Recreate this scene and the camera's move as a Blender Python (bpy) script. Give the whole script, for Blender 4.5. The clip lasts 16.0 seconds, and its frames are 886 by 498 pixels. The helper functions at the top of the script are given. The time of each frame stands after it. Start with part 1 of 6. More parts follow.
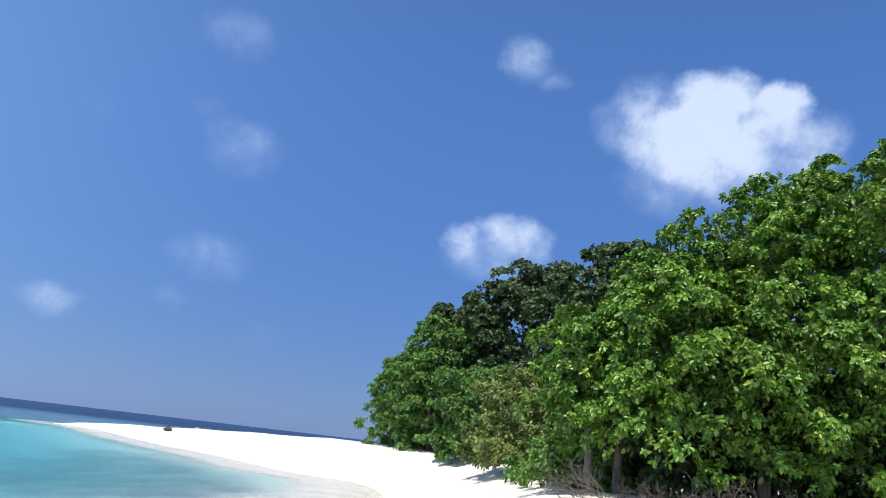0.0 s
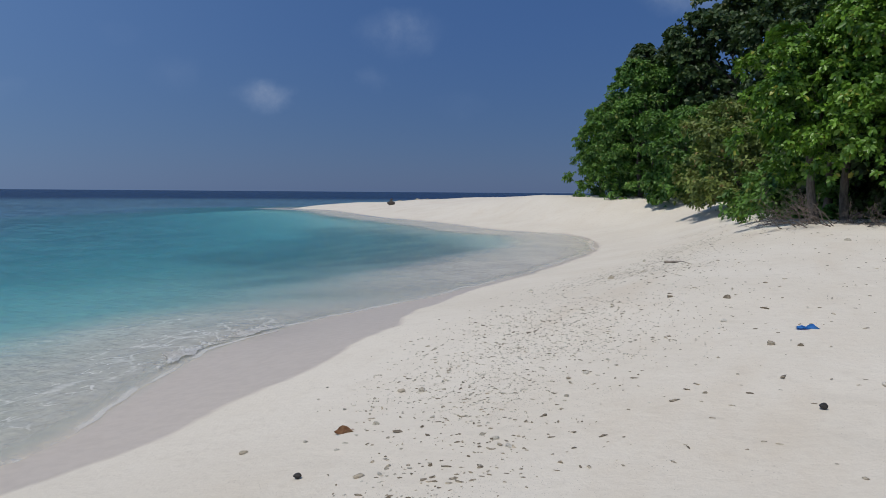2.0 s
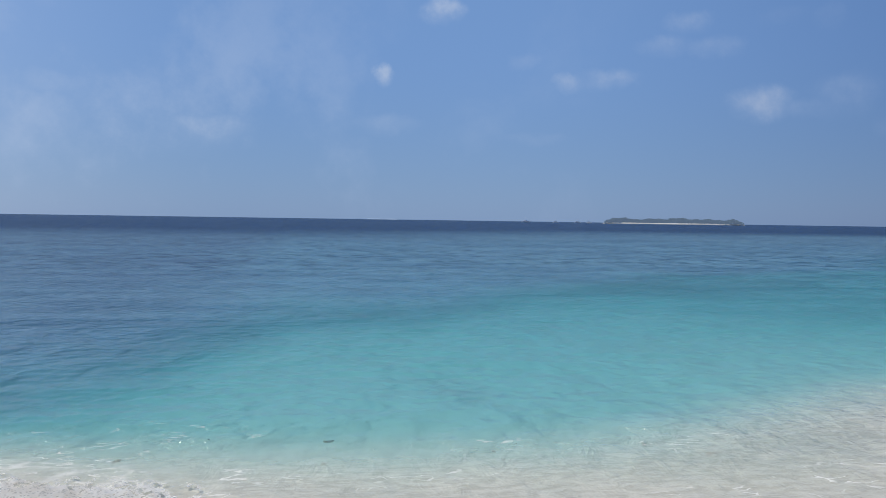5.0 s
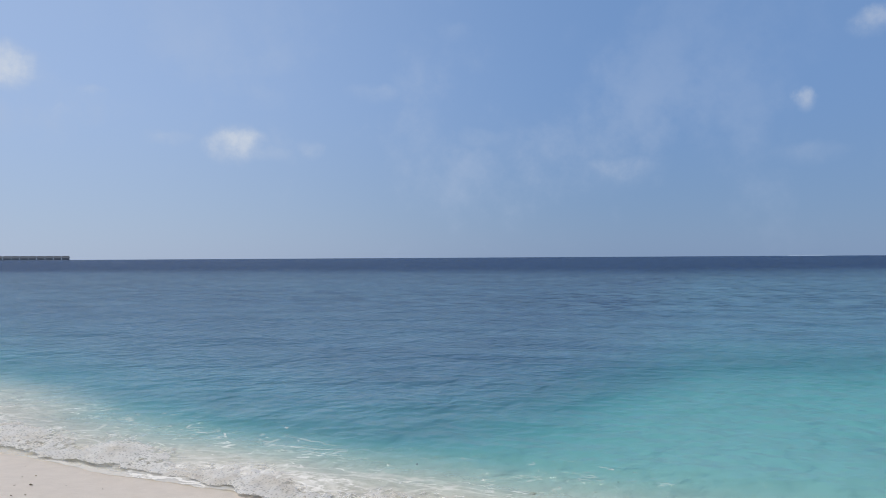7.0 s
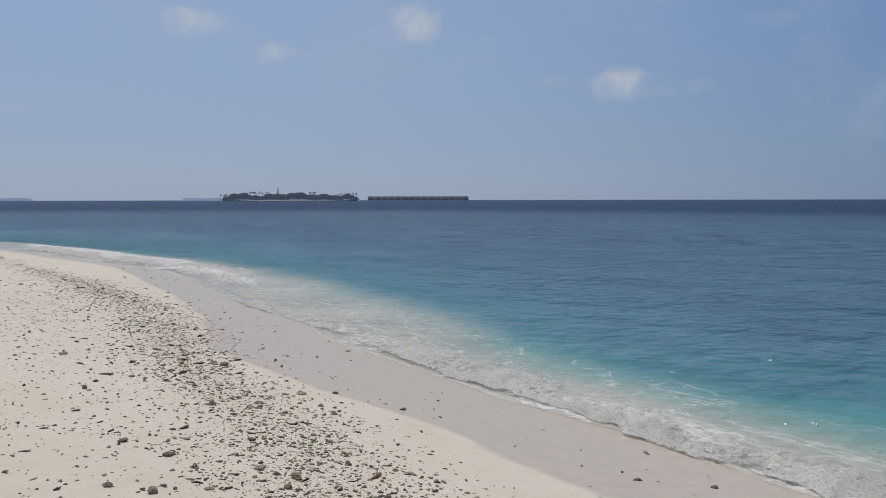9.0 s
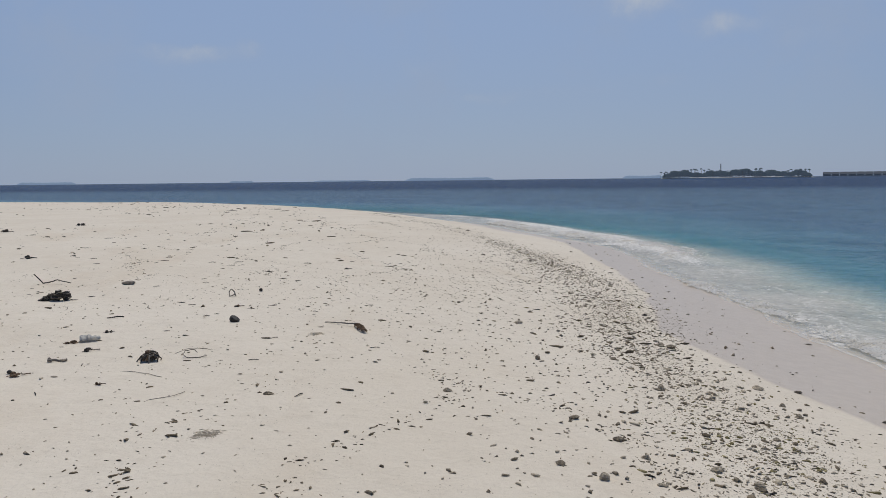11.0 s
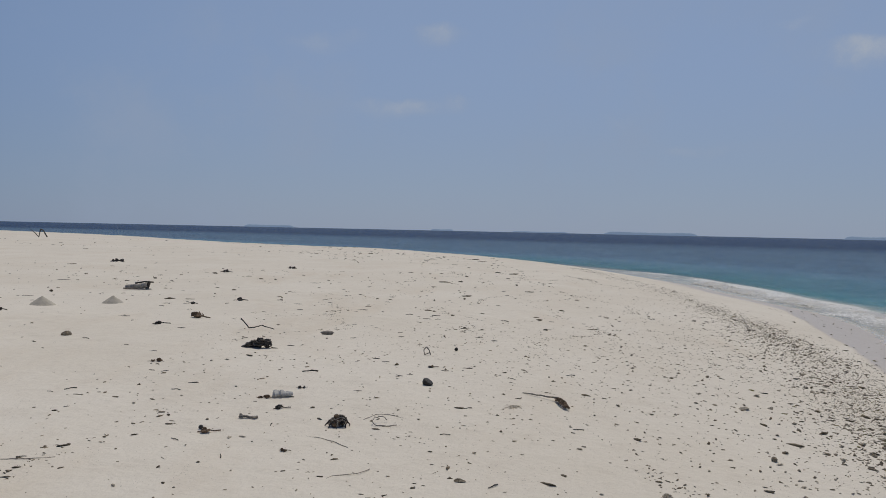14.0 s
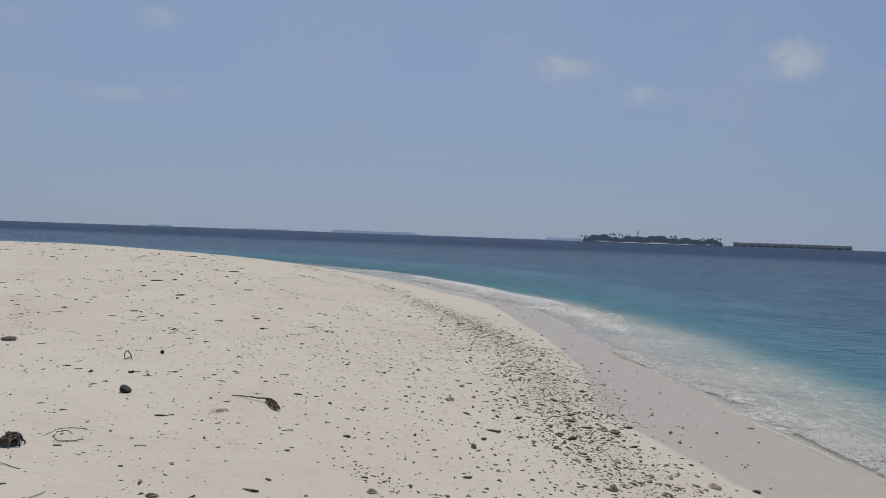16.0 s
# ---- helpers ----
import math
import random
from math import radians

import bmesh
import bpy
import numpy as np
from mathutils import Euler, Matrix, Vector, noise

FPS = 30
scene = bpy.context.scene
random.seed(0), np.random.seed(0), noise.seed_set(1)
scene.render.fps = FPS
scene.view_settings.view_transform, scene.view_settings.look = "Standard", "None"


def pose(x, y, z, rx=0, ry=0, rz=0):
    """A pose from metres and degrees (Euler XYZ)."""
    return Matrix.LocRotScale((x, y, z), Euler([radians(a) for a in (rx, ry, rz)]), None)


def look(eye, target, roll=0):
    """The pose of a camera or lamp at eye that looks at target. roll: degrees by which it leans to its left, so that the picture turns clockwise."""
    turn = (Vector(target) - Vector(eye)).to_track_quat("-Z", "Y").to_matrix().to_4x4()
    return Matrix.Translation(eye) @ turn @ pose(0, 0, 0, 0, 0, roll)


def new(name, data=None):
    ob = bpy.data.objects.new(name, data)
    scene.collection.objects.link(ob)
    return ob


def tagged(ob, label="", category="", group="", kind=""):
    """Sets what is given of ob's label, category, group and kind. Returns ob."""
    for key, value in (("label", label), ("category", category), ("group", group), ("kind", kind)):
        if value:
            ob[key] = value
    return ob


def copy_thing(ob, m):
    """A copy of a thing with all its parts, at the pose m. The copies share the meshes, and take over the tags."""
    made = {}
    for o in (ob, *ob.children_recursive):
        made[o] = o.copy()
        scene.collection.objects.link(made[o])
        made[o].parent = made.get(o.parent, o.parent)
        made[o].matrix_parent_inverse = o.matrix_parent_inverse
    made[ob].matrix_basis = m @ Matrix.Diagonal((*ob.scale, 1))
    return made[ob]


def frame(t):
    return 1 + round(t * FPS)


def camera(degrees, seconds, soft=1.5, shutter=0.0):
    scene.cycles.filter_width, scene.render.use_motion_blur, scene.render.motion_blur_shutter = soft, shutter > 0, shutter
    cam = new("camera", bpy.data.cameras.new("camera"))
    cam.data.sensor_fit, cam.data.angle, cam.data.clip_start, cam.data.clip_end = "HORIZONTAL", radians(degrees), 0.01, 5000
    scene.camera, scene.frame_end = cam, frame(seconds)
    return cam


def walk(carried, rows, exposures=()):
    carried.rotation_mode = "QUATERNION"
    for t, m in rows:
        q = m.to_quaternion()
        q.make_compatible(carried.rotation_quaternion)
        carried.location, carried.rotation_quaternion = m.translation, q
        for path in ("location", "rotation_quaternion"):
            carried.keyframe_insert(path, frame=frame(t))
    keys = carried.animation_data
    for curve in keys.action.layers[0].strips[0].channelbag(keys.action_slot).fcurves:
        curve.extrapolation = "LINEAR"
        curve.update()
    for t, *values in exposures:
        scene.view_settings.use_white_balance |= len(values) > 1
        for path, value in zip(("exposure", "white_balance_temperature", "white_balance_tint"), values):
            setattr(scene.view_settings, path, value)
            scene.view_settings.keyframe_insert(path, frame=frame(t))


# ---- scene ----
# Sea level is z = 0, the camera looks towards +y at the start and turns left.

# ---------------------------------------------------------------- camera
cam = camera(57.54, 16.0, soft=0.6)

PATH = [
    (0.0, 0.000, 0.000, 2.300, 9.07, 13.82, 6.73),
    (0.5, 0.042, 0.084, 2.322, 10.15, 10.05, 2.60),
    (1.0, 0.105, 0.133, 2.305, 15.87, 3.83, 2.17),
    (1.5, 0.145, 0.107, 2.300, 17.64, -2.04, 1.27),
    (2.0, 0.158, 0.084, 2.287, 22.31, -4.04, 0.44),
    (2.5, 0.131, 0.047, 2.307, 27.52, -2.46, 0.09),
    (3.0, 0.035, -0.012, 2.301, 32.32, -0.46, 1.06),
    (3.5, -0.032, -0.105, 2.303, 42.81, -0.47, 1.34),
    (4.0, -0.016, -0.171, 2.334, 54.04, -0.56, 1.13),
    (4.5, -0.169, -0.045, 2.311, 66.31, -1.07, 1.21),
    (5.0, -0.363, 0.018, 2.251, 79.72, -2.07, 0.84),
    (5.2, -0.361, 0.032, 2.253, 84.13, -2.03, 0.79),
    (7.3, -0.388, 0.075, 2.299, 114.02, 0.84, 0.11),
    (7.5, -0.400, 0.078, 2.295, 118.51, 0.79, 0.42),
    (7.7, -0.432, 0.082, 2.297, 122.71, 0.45, 0.16),
    (8.0, -0.489, 0.083, 2.284, 128.08, -0.43, 0.26),
    (8.5, -0.518, 0.048, 2.274, 133.33, -3.10, 0.12),
    (9.0, -0.524, -0.086, 2.281, 134.99, -3.50, -0.09),
    (9.5, -0.519, -0.176, 2.283, 138.58, -4.08, -0.23),
    (10.0, -0.606, -0.284, 2.265, 147.34, -3.80, -1.18),
    (10.2, -0.662, -0.354, 2.238, 153.46, -3.59, -1.46),
    (12.3, -0.542, -0.739, 2.296, 172.84, -5.16, -0.45),
    (12.5, -0.565, -0.821, 2.295, 176.00, -4.61, -0.61),
    (13.0, -0.657, -1.000, 2.299, 182.06, -3.62, -0.15),
    (13.5, -0.676, -1.092, 2.298, 182.54, -2.72, 0.92),
    (14.0, -0.627, -1.226, 2.331, 179.32, -1.33, 1.23),
    (14.5, -0.594, -1.339, 2.336, 172.55, -0.30, 1.29),
    (15.0, -0.608, -1.373, 2.341, 166.40, -0.29, 1.61),
    (15.5, -0.701, -1.360, 2.335, 163.48, -0.24, 1.94),
    (16.0, -0.769, -1.336, 2.321, 160.03, -0.95, 2.01),
]


def ahead(yaw, pitch):
    a, b = radians(yaw), radians(pitch)
    return Vector((-math.sin(a) * math.cos(b), math.cos(a) * math.cos(b), math.sin(b)))


EXPOSURES = [(0.0, 0.3, 6300, 10), (0.5, -0.08, 6300, 10), (1.0, -0.44, 6300, 10), (1.5, -0.63, 6300, 10), (2.0, -0.83, 6300, 10), (2.5, -0.83, 6230, 10), (3.0, -0.8, 6100, 10),
             (3.5, -0.68, 6050, 10), (4.0, -0.5, 6250, 10), (4.5, -0.41, 6450, 10), (5.2, -0.38, 6500, 10), (7.3, -0.45, 6750, 10), (8.0, -0.56, 6760, 10), (8.5, -0.7, 6760, 10),
             (9.0, -0.82, 6720, 10), (10.0, -0.8, 6720, 10), (12.3, -1.05, 6720, 10), (14.5, -1.08, 6720, 10), (16.0, -1.0, 6720, 10)]
walk(cam, [(t, look((x, y, z), Vector((x, y, z)) + ahead(yaw, pitch), roll)) for t, x, y, z, yaw, pitch, roll in PATH], EXPOSURES)

# ---------------------------------------------------------------- light
SUN_YAW, SUN_EL = 165.0, 64.0
to_sun = ahead(SUN_YAW, SUN_EL)
lamp = bpy.data.lights.new("sun", "SUN")
lamp.energy, lamp.angle, lamp.color = 4.0, radians(0.53), (1.0, 0.935, 0.82)
sun = new("sun", lamp)
sun.matrix_world = look((0, 0, 60), Vector((0, 0, 60)) - to_sun)

# Clouds: yaw, height above the horizon, half width, half height (degrees), density.
NORTH_CLOUDS = [(-14.9, 22.3, 2.8, 2.1, 0.85), (-14.2, 24.7, 1.6, 1.4, 1.4), (-10.0, 25.1, 2.7, 1.8, 1.5), (-9.4, 20.2, 3.5, 1.6, 0.6), (-9.2, 23.0, 4.3, 2.7, 1.5),
                (-7.4, 19.9, 3.2, 1.6, 0.6), (-6.5, 22.4, 2.1, 1.8, 1.0), (-4.8, 24.7, 2.1, 2.0, 0.75), (-2.8, 23.7, 1.4, 1.4, 0.5), (2.1, 26.4, 1.0, 0.6, 0.35),
                (2.3, 14.9, 1.2, 1.1, 0.6), (4.2, 15.4, 2.1, 1.3, 0.9), (4.5, 27.9, 1.5, 1.2, 0.62), (5.0, 13.5, 3.2, 1.2, 0.5), (7.5, 14.6, 1.3, 1.2, 0.85)]
NORTHWEST_CLOUDS = [(21.1, 6.3, 1.6, 0.8, 0.22), (24.4, 19.1, 2.1, 1.6, 0.55), (25.4, 11.2, 2.3, 1.3, 0.5), (26.0, 26.3, 2.0, 1.3, 0.48), (27.3, 20.8, 1.4, 0.9, 0.25),
                    (27.4, 8.0, 1.0, 0.7, 0.32), (34.2, 19.3, 1.1, 0.9, 0.2), (34.8, 6.6, 1.7, 0.9, 0.66), (40.6, 7.9, 1.6, 1.0, 0.25), (44.0, 10.2, 1.4, 0.7, 0.2),
                    (50.7, 6.3, 1.1, 0.6, 0.3), (53.4, 8.6, 1.8, 1.1, 0.45), (54.4, 13.3, 0.9, 0.6, 0.35), (56.1, 7.6, 2.1, 0.5, 0.4), (57.2, 13.5, 1.4, 0.5, 0.25),
                    (58.4, 8.2, 1.7, 0.9, 0.75)]
WEST_CLOUDS = [(61.4, 11.7, 1.5, 0.6, 0.5), (63.2, 13.5, 1.3, 0.6, 0.55), (64.8, 12.0, 1.5, 0.6, 0.45), (68.3, 10.0, 1.7, 0.6, 0.6), (71.1, 9.6, 1.1, 0.6, 0.65),
               (73.4, 5.8, 2.0, 0.4, 0.35), (74.1, 11.2, 1.1, 0.5, 0.4), (80.1, 14.5, 1.3, 0.7, 0.8), (84.0, 6.8, 2.1, 0.6, 0.45), (84.0, 10.3, 0.7, 0.6, 0.8),
               (95.8, 6.3, 2.4, 0.8, 0.6), (98.5, 5.5, 3.9, 0.9, 0.3), (99.5, 6.6, 0.7, 0.4, 0.3), (103.0, 7.7, 1.8, 0.5, 0.25), (105.3, 8.5, 2.1, 0.6, 0.45),
               (107.4, 15.7, 1.1, 0.6, 0.4)]
SOUTHWEST_CLOUDS = [(113.0, 11.7, 1.8, 0.6, 0.4), (117.6, 7.7, 0.9, 0.5, 0.5), (120.8, 7.5, 2.1, 0.5, 0.45), (122.8, 8.1, 1.8, 1.0, 0.85), (127.0, 8.3, 1.6, 0.4, 0.4),
                    (131.9, 10.9, 1.0, 0.4, 0.45), (133.7, 9.6, 1.4, 0.5, 0.4), (136.9, 12.3, 2.0, 1.1, 0.95), (139.1, 11.4, 1.4, 0.6, 0.45),
                    (141.2, 8.9, 1.6, 0.5, 0.35), (144.3, 14.7, 1.4, 0.5, 0.35), (144.6, 9.9, 1.1, 0.5, 0.4), (146.9, 10.1, 1.8, 0.8, 0.6),
                    (148.9, 11.3, 1.2, 0.6, 0.35), (150.2, 6.7, 1.4, 0.5, 0.25), (151.8, 6.6, 3.2, 0.4, 0.25), (151.9, 11.8, 2.4, 0.9, 0.75)]
SOUTH_CLOUDS = [(156.3, 13.7, 0.9, 0.4, 0.35), (157.2, 6.0, 6.0, 0.5, 0.2), (162.1, 5.7, 2.5, 0.4, 0.3), (167.4, 7.8, 1.4, 0.4, 0.25), (179.0, 8.9, 1.1, 0.6, 0.35),
                (180.0, 13.6, 1.7, 0.7, 0.42), (182.1, 8.6, 3.4, 0.5, 0.4), (183.5, 8.5, 2.1, 0.6, 0.35), (186.0, 13.3, 1.1, 0.5, 0.25),
                (188.2, 12.8, 2.1, 0.7, 0.35)]
CLOUDS = NORTH_CLOUDS + NORTHWEST_CLOUDS + WEST_CLOUDS + SOUTHWEST_CLOUDS + SOUTH_CLOUDS


def sky():
    w = bpy.data.worlds.new("sky")
    w.use_nodes = True
    scene.world = w
    nt = w.node_tree
    nodes, link = nt.nodes, nt.links.new
    nodes.clear()

    def math_node(op, a, b=0.0, c=0.0):
        n = nodes.new("ShaderNodeMath")
        n.operation = op
        for slot, v in zip(n.inputs, (a, b, c)):
            if isinstance(v, (int, float)):
                slot.default_value = v
            else:
                link(v, slot)
        return n.outputs[0]

    tex = nodes.new("ShaderNodeTexSky")
    tex.sky_type, tex.sun_disc = "NISHITA", False
    tex.sun_elevation, tex.sun_rotation = radians(SUN_EL), radians(-SUN_YAW)
    tex.altitude, tex.air_density, tex.dust_density, tex.ozone_density = 0, 1.0, 0.3, 4.0
    co = nodes.new("ShaderNodeTexCoord").outputs["Generated"]

    def noise_tex(scale, detail, rough):
        n = nodes.new("ShaderNodeTexNoise")
        n.inputs["Scale"].default_value, n.inputs["Detail"].default_value, n.inputs["Roughness"].default_value = scale, detail, rough
        link(co, n.inputs["Vector"])
        return n

    warp = noise_tex(24, 8, 0.62)
    shift = nodes.new("ShaderNodeVectorMath")
    shift.operation = "MULTIPLY_ADD"
    link(warp.outputs["Color"], shift.inputs[0])
    shift.inputs[1].default_value, shift.inputs[2].default_value = (0.044, 0.044, 0.026), (-0.022, -0.022, -0.013)
    way = nodes.new("ShaderNodeVectorMath")
    way.operation = "ADD"
    link(co, way.inputs[0])
    link(shift.outputs[0], way.inputs[1])
    way = way.outputs[0]
    puffs = noise_tex(26, 8, 0.62).outputs["Fac"]

    total = None
    for yaw, el, half_w, half_h, dense in CLOUDS:
        half_w, half_h = half_w * 1.3, half_h * 1.3
        dense = dense * (1.5 if yaw > 154 else 1.1 if yaw > 112 or yaw < 15 else 0.85)
        c = ahead(yaw, el)
        right = Vector((math.cos(radians(yaw)), math.sin(radians(yaw)), 0))
        up = right.cross(c)
        up = up if up.z > 0 else -up
        parts = []
        for axis, half in ((right, half_w), (up, half_h)):
            n = nodes.new("ShaderNodeVectorMath")
            n.operation = "DOT_PRODUCT"
            link(way, n.inputs[0])
            n.inputs[1].default_value = axis / math.sin(radians(half))
            parts.append((n.outputs["Value"], c.dot(axis) / math.sin(radians(half))))
        v = math_node("SUBTRACT", parts[1][0], parts[1][1])
        # flatter and crisper above, frayed below
        v = math_node("MAXIMUM", math_node("MULTIPLY", v, 1.15), math_node("MULTIPLY", v, -0.75))
        r2 = math_node("MULTIPLY_ADD", parts[0][0], parts[0][0], math_node("MULTIPLY", v, v))
        m = math_node("MULTIPLY_ADD", r2, -dense * 0.75, dense)
        total = m if total is None else math_node("SMOOTH_MAX", total, m, 0.25)
    body = math_node("MULTIPLY", math_node("MAXIMUM", total, 0.0), math_node("MULTIPLY_ADD", puffs, 1.5, 0.1))
    n = nodes.new("ShaderNodeMapRange")
    n.interpolation_type = "SMOOTHSTEP"
    link(body, n.inputs["Value"])
    n.inputs["From Min"].default_value, n.inputs["From Max"].default_value, n.inputs["To Max"].default_value = 0.02, 1.15, 0.9

    def color_mix(f, a, b, mode="MIX"):
        x = nodes.new("ShaderNodeMix")
        x.data_type, x.blend_type = "RGBA", mode
        for slot, v in zip((x.inputs["Factor"], x.inputs["A"], x.inputs["B"]), (f, a, b)):
            if isinstance(v, float):
                slot.default_value = v
            elif isinstance(v, tuple):
                slot.default_value = (*v, 1)
            else:
                link(v, slot)
        return x.outputs["Result"]

    def eased(v, lo, hi):
        x = nodes.new("ShaderNodeMapRange")
        x.interpolation_type = "SMOOTHSTEP"
        link(v, x.inputs["Value"])
        x.inputs["From Min"].default_value, x.inputs["From Max"].default_value = lo, hi
        return x.outputs["Result"]

    # humid air: the sky pales towards the sun's side and greys near the horizon
    side = nodes.new("ShaderNodeVectorMath")
    side.operation = "DOT_PRODUCT"
    link(co, side.inputs[0])
    side.inputs[1].default_value = ahead(SUN_YAW, 0)
    g = side.outputs["Value"]
    air = color_mix(eased(g, -0.9, 0.05), (0.66, 1.7, 4.7), (2.25, 4.2, 8.3))
    air = color_mix(eased(g, 0.3, 1.02), air, (5.3, 7.3, 11.4))
    sep = nodes.new("ShaderNodeSeparateXYZ")
    link(co, sep.inputs[0])
    low = eased(sep.outputs["Z"], 0.22, 0.0)
    air = color_mix(low, air, color_mix(1.0, air, (1.0, 0.95, 0.88), "MULTIPLY"))
    air = color_mix(eased(sep.outputs["Z"], 0.3, 0.95), air, color_mix(1.0, air, (0.42, 0.45, 0.5), "MULTIPLY"))
    air = color_mix(0.2, air, tex.outputs[0])
    cloud = color_mix(eased(body, 0.1, 1.0), color_mix(eased(g, -0.5, 0.5), (4.4, 5.8, 8.6), (5.4, 6.8, 9.4)), color_mix(eased(g, -0.5, 0.5), (6.2, 7.0, 8.6), (8.0, 8.9, 10.3)))
    veil = math_node("MULTIPLY", eased(noise_tex(5.5, 7, 0.62).outputs["Fac"], 0.46, 0.72), math_node("MULTIPLY", eased(sep.outputs["Z"], 0.42, 0.12), math_node("MULTIPLY", eased(g, -0.4, 0.7), 0.5)))
    seen = color_mix(math_node("MAXIMUM", n.outputs["Result"], veil), air, cloud)
    bg = nodes.new("ShaderNodeBackground")
    bg.inputs["Strength"].default_value = 0.1
    link(seen, bg.inputs["Color"])
    out = nodes.new("ShaderNodeOutputWorld")
    link(bg.outputs[0], out.inputs["Surface"])


sky()

# ---------------------------------------------------------------- materials
class Nodes:
    """Short ways to write a node material."""

    def __init__(self, name):
        self.mat = bpy.data.materials.new(name)
        self.mat.use_nodes = True
        self.tree = self.mat.node_tree
        self.tree.nodes.clear()
        self.out = self.tree.nodes.new("ShaderNodeOutputMaterial")

    def set(self, slot, v):
        if v is None:
            return
        if isinstance(v, bpy.types.NodeSocket):
            self.tree.links.new(v, slot)
        elif isinstance(v, tuple) and len(v) == 3 and slot.type == "RGBA":
            slot.default_value = (*v, 1)
        else:
            slot.default_value = v

    def math(self, op, a, b=0.0, c=0.0, clamp=False):
        n = self.tree.nodes.new("ShaderNodeMath")
        n.operation, n.use_clamp = op, clamp
        for slot, v in zip(n.inputs, (a, b, c)):
            self.set(slot, v)
        return n.outputs[0]

    def ramp(self, v, lo, hi, a=0.0, b=1.0, smooth=True):
        n = self.tree.nodes.new("ShaderNodeMapRange")
        n.interpolation_type = "SMOOTHSTEP" if smooth else "LINEAR"
        for key, x in (("Value", v), ("From Min", lo), ("From Max", hi), ("To Min", a), ("To Max", b)):
            self.set(n.inputs[key], x)
        return n.outputs["Result"]

    def mix(self, f, a, b, mode="MIX"):
        n = self.tree.nodes.new("ShaderNodeMix")
        n.data_type, n.blend_type = "RGBA", mode
        self.set(n.inputs["Factor"], f)
        self.set(n.inputs["A"], a)
        self.set(n.inputs["B"], b)
        return n.outputs["Result"]

    def coord(self, kind="Object"):
        return self.tree.nodes.new("ShaderNodeTexCoord").outputs[kind]

    def place(self):
        return self.tree.nodes.new("ShaderNodeNewGeometry").outputs["Position"]

    def stretch(self, v, scale, turn=0.0):
        n = self.tree.nodes.new("ShaderNodeMapping")
        self.set(n.inputs["Vector"], v)
        n.inputs["Scale"].default_value, n.inputs["Rotation"].default_value = scale, (0, 0, radians(turn))
        return n.outputs[0]

    def noise(self, v, scale, detail=3, rough=0.55, warp=0.0):
        n = self.tree.nodes.new("ShaderNodeTexNoise")
        for key, x in (("Vector", v), ("Scale", scale), ("Detail", detail), ("Roughness", rough), ("Distortion", warp)):
            self.set(n.inputs[key], x)
        return n.outputs["Fac"]

    def cells(self, v, scale, feature="F1", out="Distance"):
        n = self.tree.nodes.new("ShaderNodeTexVoronoi")
        n.feature = feature
        self.set(n.inputs["Vector"], v)
        n.inputs["Scale"].default_value = scale
        return n.outputs[out]

    def attr(self, name):
        n = self.tree.nodes.new("ShaderNodeAttribute")
        n.attribute_name = name
        return n.outputs["Fac"]

    def island(self):
        return self.tree.nodes.new("ShaderNodeNewGeometry").outputs["Random Per Island"]

    def chance(self):
        return self.tree.nodes.new("ShaderNodeObjectInfo").outputs["Random"]

    def bump(self, height, strength, distance, normal=None):
        n = self.tree.nodes.new("ShaderNodeBump")
        n.inputs["Strength"].default_value, n.inputs["Distance"].default_value = strength, distance
        self.set(n.inputs["Height"], height)
        self.set(n.inputs["Normal"], normal)
        return n.outputs[0]

    def principled(self, color, rough=0.6, normal=None, metal=0.0, spec=0.5):
        n = self.tree.nodes.new("ShaderNodeBsdfPrincipled")
        for key, x in (("Base Color", color), ("Roughness", rough), ("Metallic", metal), ("Normal", normal), ("Specular IOR Level", spec)):
            self.set(n.inputs[key], x)
        return n.outputs[0]

    def shader(self, kind, **keys):
        n = self.tree.nodes.new(kind)
        for key, x in keys.items():
            self.set(n.inputs[key.replace("_", " ")], x)
        return n.outputs[0]

    def blend(self, f, a, b):
        n = self.tree.nodes.new("ShaderNodeMixShader")
        self.set(n.inputs[0], f)
        self.set(n.inputs[1], a)
        self.set(n.inputs[2], b)
        return n.outputs[0]

    def add(self, a, b):
        n = self.tree.nodes.new("ShaderNodeAddShader")
        self.set(n.inputs[0], a)
        self.set(n.inputs[1], b)
        return n.outputs[0]

    def done(self, shader):
        self.tree.links.new(shader, self.out.inputs["Surface"])
        return self.mat


